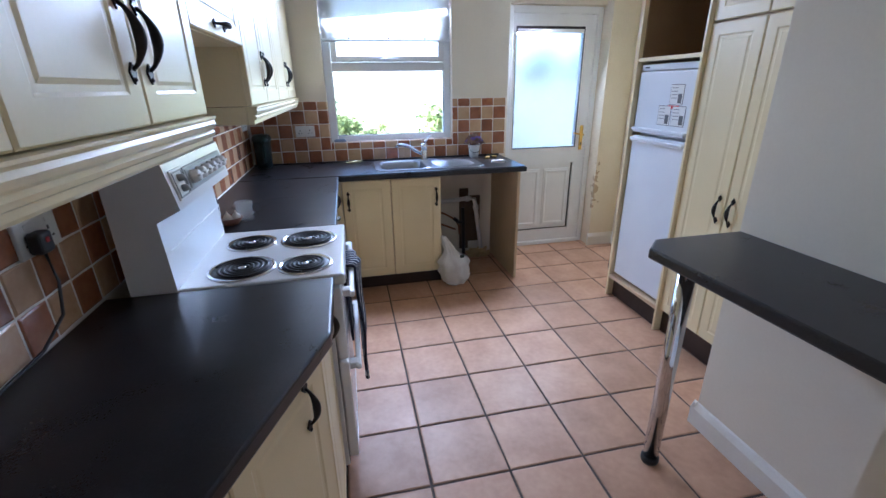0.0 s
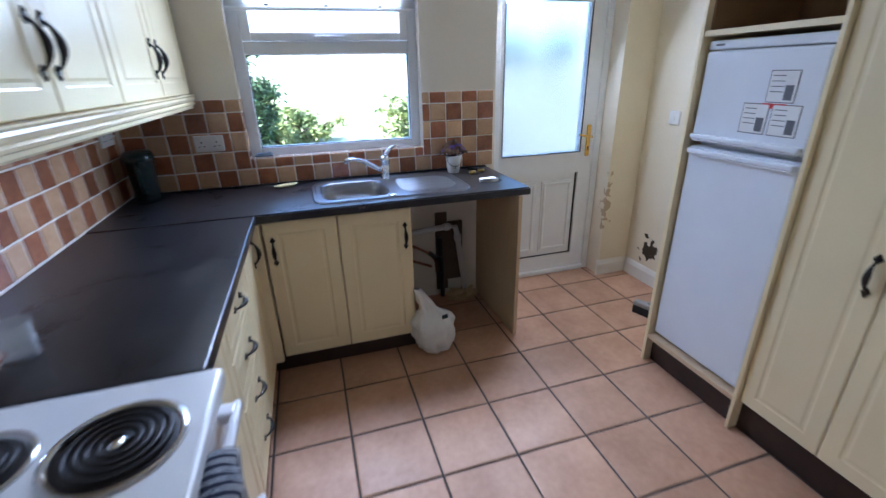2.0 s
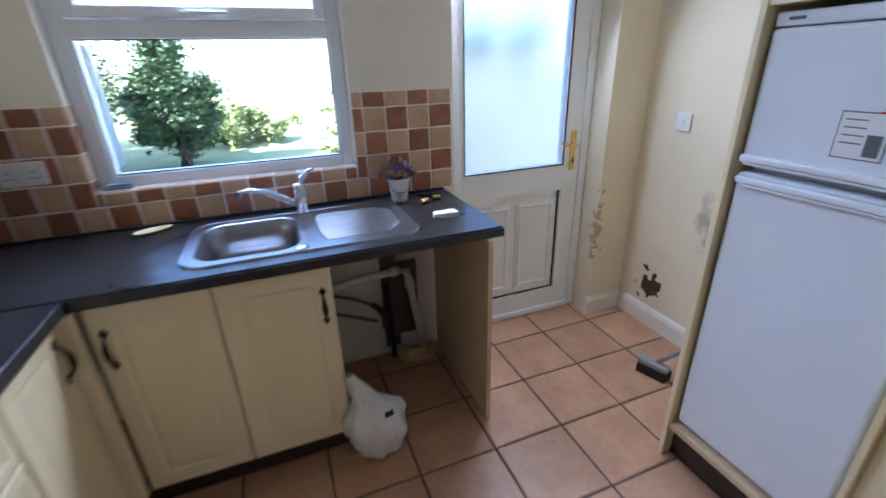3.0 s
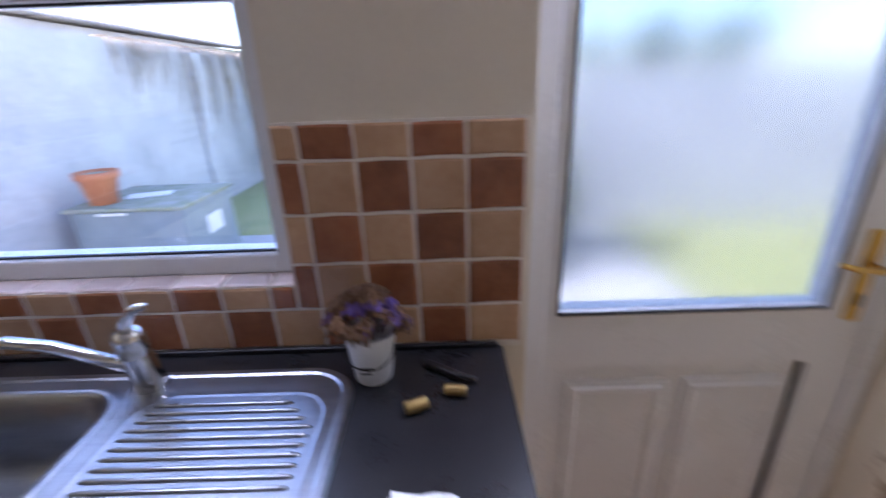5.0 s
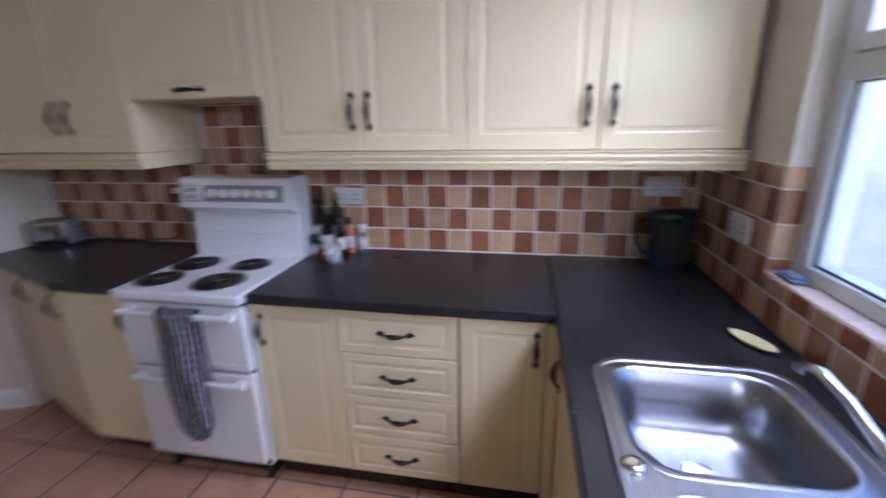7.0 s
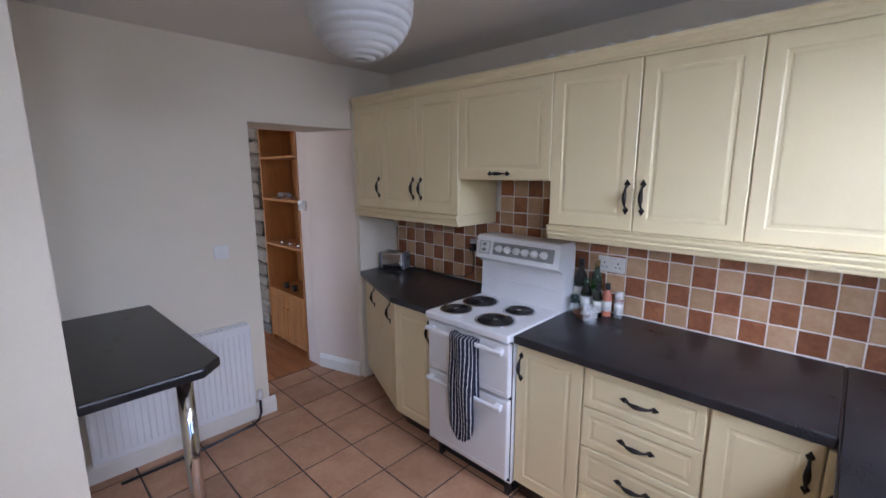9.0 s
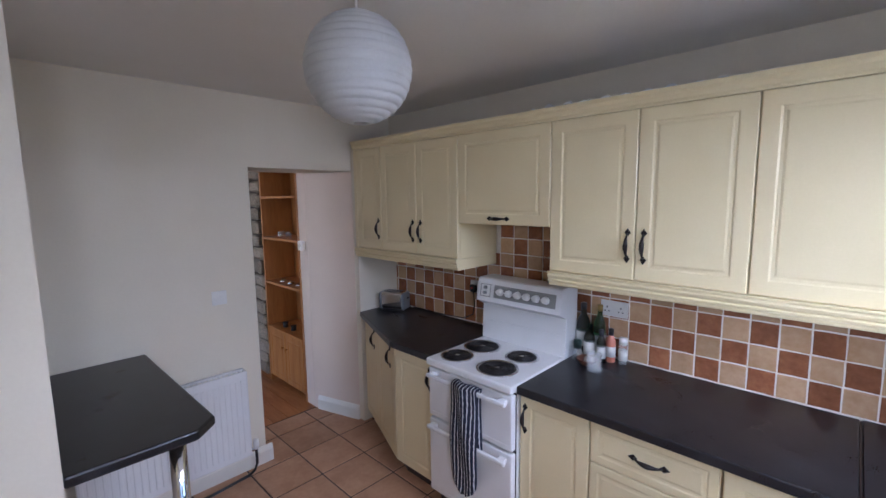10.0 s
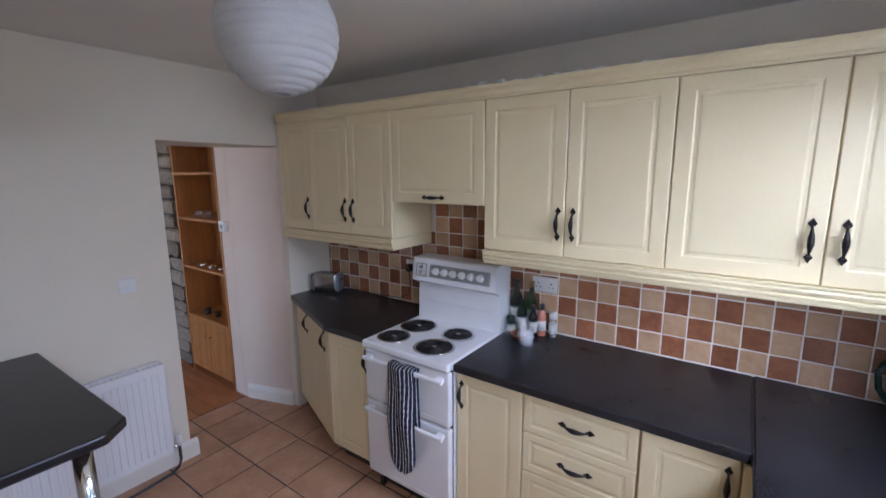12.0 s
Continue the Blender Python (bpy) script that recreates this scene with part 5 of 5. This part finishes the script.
for z, n, name, material, label in ((1.43, 2, "glass_cup", M_CLEAR, "small glass cup on the pine shelf"), (1.005, 3, "silver_trinket", M_CHROME, "small silver trinket on the pine shelf"), (0.56, 2, "dark_ornament", M_COIL, "small dark ornament on the pine shelf")):
    for k in range(n):
        y = -0.52 + 0.16 * k
        solid(name, moved(lathe([(0.02, 0), (0.026, 0.005), (0.022, 0.03), (0.03, 0.05), (0.0, 0.052)] if n == 2 else [(0.03, 0), (0.035, 0.006), (0.02, 0.02), (0, 0.025)], 14), TZ((0.02, y, z))), material, label, "ornament")
# stone chimney breast
stone_wall = solid("wall_stone", box(-0.368, -2.6, 0, 0.02, -0.76, CEIL), M_MORTAR, "rough dark stone chimney breast", "wall", "structure")
rnd = random.Random(3)
stones = []
for v in range(3):
    bm = bmesh.new()
    bmesh.ops.create_cube(bm, size=1)
    bmesh.ops.bevel(bm, geom=bm.edges[:], offset=0.16, segments=1, affect="EDGES")
    for q in bm.verts:
        q.co += 0.10 * noise.noise_vector(q.co * 2 + Vector((v * 5, 0, 0)))
    stones.append(mesh_of("stone", bm, M_STONE))
z = 0.0
while z < 2.3:
    h = rnd.uniform(0.10, 0.17)
    y = -0.78 - rnd.uniform(0, 0.1)
    while y > -1.9:
        w = rnd.uniform(0.16, 0.34)
        piece("stone", rnd.choice(stones), stone_wall, TZ((0.03, y - w / 2, z + h / 2)) @ Matrix.Diagonal((0.12, w - 0.015, h - 0.012, 1)))
        y -= w
    z += h

# ---- outdoors ----
GZ = -0.40
solid("ground", box(-400, 4.24, GZ - 0.3, 400, 900, GZ), M_GRASS, "rough green garden lawn", "ground", "structure")
solid("ground", box(-400, -400, GZ - 0.32, 400, 4.24, GZ - 0.02), M_PATIO, "plain concrete yard ground round the house", "ground", "structure")
solid("pavement", box(-2.35, 4.24, GZ, 3.6, 8.6, GZ + 0.03), M_PATIO, "weathered concrete patio behind the house", "patio", "structure")
bm = box(-2.55, 4.24, GZ, -2.35, 13.8, 2.03)
bmesh.ops.subdivide_edges(bm, edges=[e for e in bm.edges if abs(e.verts[0].co.y - e.verts[1].co.y) > 1], cuts=60)
for v in bm.verts:
    if v.co.z > 1:
        v.co.z += 0.03 * noise.noise(Vector((v.co.y * 1.5, v.co.x, 0)))
garden_wall = solid("garden_wall", bm, M_CONC, "streaky grey rendered garden wall", "wall", "structure")
solid("pilaster", box(-2.352, 10.35, GZ, -2.27, 10.7, 1.98, 0.02), M_CONC, "rendered pilaster on the garden wall", "pilaster", "structure")
rnd = random.Random(8)
strands = []
for k in range(120):
    y, x = rnd.uniform(8.7, 13.4), -2.33 + rnd.uniform(-0.05, 0.02)
    drop, lean = rnd.uniform(0.25, 1.3) * (1.0 if y > 9.8 else 0.6), rnd.uniform(-0.25, 0.25)
    strands.append(tube([(x - 0.12, y, 2.06), (x + 0.03, y + lean * 0.2, 2.07), (x + 0.07, y + lean * 0.6, 2.03 - drop * 0.5), (x + 0.05, y + lean, 2.03 - drop)], [0.009, 0.009, 0.007, 0.003], 4))
solid("dry_creeper", merged(*strands), M_STRAW, "pale dry creeper strands hanging over the wall", "creeper", "stuff")
boiler = thing("outdoor_boiler", (-1.75, 7.7, GZ), "grey outdoor boiler casing with a mossy top", "boiler")
part("casing", box(-2.1, 7.22, GZ + 0.03, -1.0, 8.2, 0.38, 0.015), M_BOX, boiler)
part("lid", box(-2.13, 7.18, 0.38, -0.97, 8.23, 0.42, 0.012), M_MOSS, boiler)
part("label_plate", box(-1.001, 7.6, 0.0, -0.994, 7.9, 0.2), M_PAPER, boiler, "white label plate")
part("name_strip", box(-1.8, 7.172, 0.35, -1.52, 7.182, 0.375), M_PAPER, boiler)
op = thing("terracotta_pot", (-1.87, 7.42, 0.42), "terracotta plant pot standing on the boiler casing", "plant pot")
PT = TZ((-1.87, 7.42, 0.42)) @ Matrix.Scale(1.12, 4)
part("pot", lathe([(0.10, 0), (0.105, 0.005), (0.145, 0.22), (0.165, 0.225), (0.17, 0.285), (0.15, 0.285), (0.14, 0.24), (0, 0.235)], 28), M_POT, op, m=PT)
part("soil", lathe([(0.142, 0.25), (0.1, 0.268), (0, 0.275)], 20, 0.03), M_MOSS, op, m=PT)
solid("stone_slab", moved(box(-0.2, -0.1, 0, 0.2, 0.1, 0.015, 0.004), pose(-1.6, 7.7, 0.42, 0, 0, 20)), M_PAPER, "pale flat slate on the boiler casing", "slate")
# neighbour's shed beyond the wall
shed = thing("shed", (-5.0, 11.0, GZ), "low grey shed with a shallow corrugated roof", "shed")
part("walls", box(-6.6, 8.2, GZ, -3.4, 15.0, 2.3), M_CONC, shed)
rf = bmesh.new()
bmesh.ops.create_grid(rf, x_segments=4, y_segments=120, size=0.5)
for v in rf.verts:
    v.co = Vector((-5.0 + v.co.x * 3.7, 11.6 + v.co.y * 7.4, 2.6 + v.co.x * -0.5 + 0.025 * math.sin(v.co.y * 300)))
bmesh.ops.solidify(rf, geom=rf.faces[:], thickness=0.03)
part("roof", rf, M_ROOF, shed)


def leafy(name, x, y, z, rx, ry, rz, n, material, label, seed, category="bush"):
    """A shrub: a few stems, and leaves gathered in uneven clumps with gaps between."""
    r = random.Random(seed)
    b = thing(name, (x, y, z), label, category)
    clumps = []
    for k in range(40):
        d = Vector((r.gauss(0, 1), r.gauss(0, 1), r.gauss(0, 1))).normalized() * r.uniform(0.45, 1.0)
        clumps.append((Vector((x + rx * d.x, y + ry * d.y, z + rz * (1.0 + d.z))), r.uniform(0.18, 0.38)))
    stems = [tube([(x + r.uniform(-0.1, 0.1), y + r.uniform(-0.1, 0.1), z), tuple((Vector((x, y, z + rz * 0.6)) + c) / 2), tuple(c)], [0.05, 0.03, 0.012], 5) for c, q in clumps[:9]]
    part("stem", merged(*stems), M_BARK, b)
    vs, fs = [], []
    m = min(rx, ry, rz)
    for i in range(n):
        c, q = clumps[r.randrange(len(clumps))]
        p = c + Vector((r.gauss(0, 1), r.gauss(0, 1), r.gauss(0, 1))) * q * m * 0.62
        if p.z < z:
            p.z = z + r.uniform(0, 0.2)
        s = r.uniform(0.04, 0.085)
        e = Euler((r.uniform(-1, 1), r.uniform(-1, 1), r.uniform(0, 6.3))).to_matrix()
        k = len(vs)
        vs += [p + e @ Vector((0, -s, 0)), p + e @ Vector((s * 0.5, 0, 0.15 * s)), p + e @ Vector((0, s, 0)), p + e @ Vector((-s * 0.5, 0, 0.15 * s))]
        fs.append((k, k + 1, k + 2, k + 3))
    me = bpy.data.meshes.new("foliage")
    me.from_pydata([WM[b].inverted() @ v for v in vs], [], fs)
    me.materials.append(material)
    f = new("foliage", me)
    f.parent = b
    return b


leafy("bush", -1.0, 12.8, GZ, 0.95, 0.7, 1.22, 16000, M_LEAF2, "tall ivy-clad shrub at the wall's end", 1)
leafy("bush", -0.2, 15.5, GZ, 2.0, 1.0, 0.55, 7000, M_LEAF, "low yellow-green garden shrub", 2)
leafy("bush", 2.15, 7.6, GZ, 0.62, 0.6, 0.80, 9000, M_LEAF, "green garden shrub beyond the back door", 4)
leafy("bush", 4.9, 10.2, GZ, 1.9, 0.8, 1.36, 12000, M_LEAF2, "broad dark shrub rising behind the low wall", 6)
solid("garden_wall", box(2.95, 8.6, GZ, 8.5, 8.8, 1.55, 0.02), M_CONC, "low grey rendered wall across the garden", "wall", "structure")
leafy("bush", -4.3, 17.0, GZ, 1.6, 1.3, 1.45, 6000, M_LEAF2, "dark green shrub beyond the wall", 5)

# ---- floor tiles and wall tiles ----
TILES = {}


def tile_mesh(kind, w, h, material, t=0.008, pillow=0.005, rise=0.0025):
    """A tile with softened, slightly uneven edges, face towards -y."""
    key = (kind, round(w, 3), round(h, 3))
    if key not in TILES:
        TILES[key] = []
        for v in range(3):
            bm = bmesh.new()
            r = random.Random(v + 7)
            rows = []
            for i, d in ((0, t), (0.0008, rise), (pillow, 0)):
                rows.append([])
                for x, z in ((-1, -1), (0, -1), (1, -1), (1, 0), (1, 1), (0, 1), (-1, 1), (-1, 0)):
                    j = 0.0013 if d < t else 0
                    rows[-1].append(bm.verts.new((x * (w / 2 - i) + r.uniform(-j, j), d, z * (h / 2 - i) + r.uniform(-j, j))))
            for a, b in zip(rows, rows[1:]):
                for k in range(8):
                    bm.faces.new((a[k], a[(k + 1) % 8], b[(k + 1) % 8], b[k]))
            c = bm.verts.new((0, -0.0004, 0))
            for k in range(8):
                bm.faces.new((rows[-1][k], rows[-1][(k + 1) % 8], c))
            bmesh.ops.recalc_face_normals(bm, faces=bm.faces)
            TILES[key].append(mesh_of("tile", bm, material))
    return TILES[key]


tr = random.Random(11)


def tiling(parent, base, us, vs, first, gap=0.005, skip=None):
    """Chequered tiles between the lines us (along) and vs (up) on the plane of base."""
    for i in range(len(us) - 1):
        for j in range(len(vs) - 1):
            u0, u1, v0, v1 = us[i], us[i + 1], vs[j], vs[j + 1]
            if skip and skip((u0 + u1) / 2, (v0 + v1) / 2):
                continue
            dark = (i + j + first) % 2
            w, h = abs(u1 - u0) - gap, v1 - v0 - gap
            me = tr.choice(tile_mesh("dark" if dark else "light", w, h, M_TDARK if dark else M_TLIGHT))
            piece("tile", me, parent, base @ TZ(((u0 + u1) / 2, 0, (v0 + v1) / 2)) @ pose(0, 0, 0, tr.uniform(-0.4, 0.4), 0, tr.uniform(-0.4, 0.4)))


VR = [0.912, 1.006, 1.108, 1.212, 1.316, 1.384]
grout_back = solid("tile_grout", merged(box(1.20, BW + 0.003, 0.90, 1.674, BW + 0.0075, 1.386), box(LW, BW + 0.003, 0.90, 1.20, BW + 0.0075, 1.06), box(LW, BW + 0.003, 1.06, 0.19, BW + 0.0075, 1.386)), M_GROUT, "pale grout between the wall tiles", "grout", "structure")
face_back = Matrix.Translation((0, BW, 0))
cx = [LW + 0.002] + [1.249 + 0.1035 * k for k in range(-16, 4)] + [1.672]
for i in range(len(cx) - 1):
    for j in range(5):
        dark = (i + j) % 2
        kind, mt = ("dark", M_TDARK) if dark else ("light", M_TLIGHT)
        u0, u1, v0, v1 = cx[i], cx[i + 1], VR[j], VR[j + 1]
        if u1 <= 0.19 or u0 >= 1.20 or v1 <= 1.06:
            cells = [(u0, u1, v0, v1)]
        else:
            cells = [(max(u0, 0.19), min(u1, 1.20), v0, min(v1, 1.062)), (u0, 0.19, v0, v1), (1.20, u1, v0, v1)]
        for a0, a1, b0, b1 in cells:
            if a1 - a0 > 0.015 and b1 - b0 > 0.015:
                piece("tile", tr.choice(tile_mesh(kind, a1 - a0 - 0.005, b1 - b0 - 0.005, mt)), wall_window,
                      face_back @ TZ(((a0 + a1) / 2, 0, (b0 + b1) / 2)) @ pose(0, 0, 0, tr.uniform(-0.4, 0.4), 0, tr.uniform(-0.4, 0.4)))
uw = [0.192] + [1.249 + 0.1035 * k for k in range(-10, 0)] + [1.198]
# sill and reveal tiles
solid("tile_grout", merged(box(0.192, BW + 0.004, 1.058, 1.198, 4.11, 1.0615)), M_GROUT, "pale grout of the tiled sill", "grout", "structure")
for u0, u1 in zip(uw, uw[1:]):
    if u1 - u0 > 0.02:
        piece("tile", tr.choice(tile_mesh("sill", u1 - u0 - 0.005, 0.065, M_SILL)), wall_window, pose((u0 + u1) / 2, BW + 0.036, 1.066, -90))
tiling(wall_window, pose(0.194, BW + 0.035, 0, 0, 0, 90), [-0.034, 0.036], [1.068, 1.108, 1.212, 1.316, 1.384], 1)
# left wall
grout_left = solid("tile_grout", merged(box(LW - 0.0075, 0.624, 0.90, LW - 0.003, BW, 1.42), box(LW - 0.0075, 1.67, 1.42, LW - 0.003, 2.28, 1.66)), M_GROUT, "pale grout behind the cooker", "grout", "structure")
yl = [0.626] + [2.636 + 0.1045 * k for k in range(-19, 14)] + [BW - 0.002]
VL = [0.907, 1.015, 1.122, 1.229, 1.33, 1.415]
LEFT = Matrix.Translation((LW, 0, 0)) @ pose(0, 0, 0, 0, 0, 90)
tiling(wall_left, LEFT, yl, VL, 1)
tiling(wall_left, LEFT, [y for y in yl if 1.66 < y < 2.36], [1.415, 1.517, 1.62, 1.66], 0)
# floor
fx = [0.855 + 0.3285 * k for k in range(-4, 7)]
fy = [1.617 + 0.3225 * k for k in range(-5, 9)]
FT = {}
for i in range(len(fx) - 1):
    for j in range(len(fy) - 1):
        a0, a1, b0, b1 = max(fx[i], LW), min(fx[i + 1], RW), max(fy[j], 0.12), min(fy[j + 1], 4.10)
        if a1 - a0 < 0.03 or b1 - b0 < 0.03:
            continue
        me = tr.choice(tile_mesh("floor", a1 - a0 - 0.009, b1 - b0 - 0.009, M_FTILE, 0.012, 0.006, 0.002))
        piece("floor_tile", me, floor, TZ(((a0 + a1) / 2, (b0 + b1) / 2, 0)) @ pose(0, 0, 0, -90 + tr.uniform(-0.12, 0.12), tr.uniform(-0.12, 0.12), 0))
board = mesh_of("floorboard", box(-0.058, -1.0, -0.01, 0.058, 1.0, 0.0, 0.002, 1), M_BOARD)
for k in range(20):
    piece("floorboard", board, floor_room, TZ((-0.2 + 0.12 * k, -0.89, -0.002)))
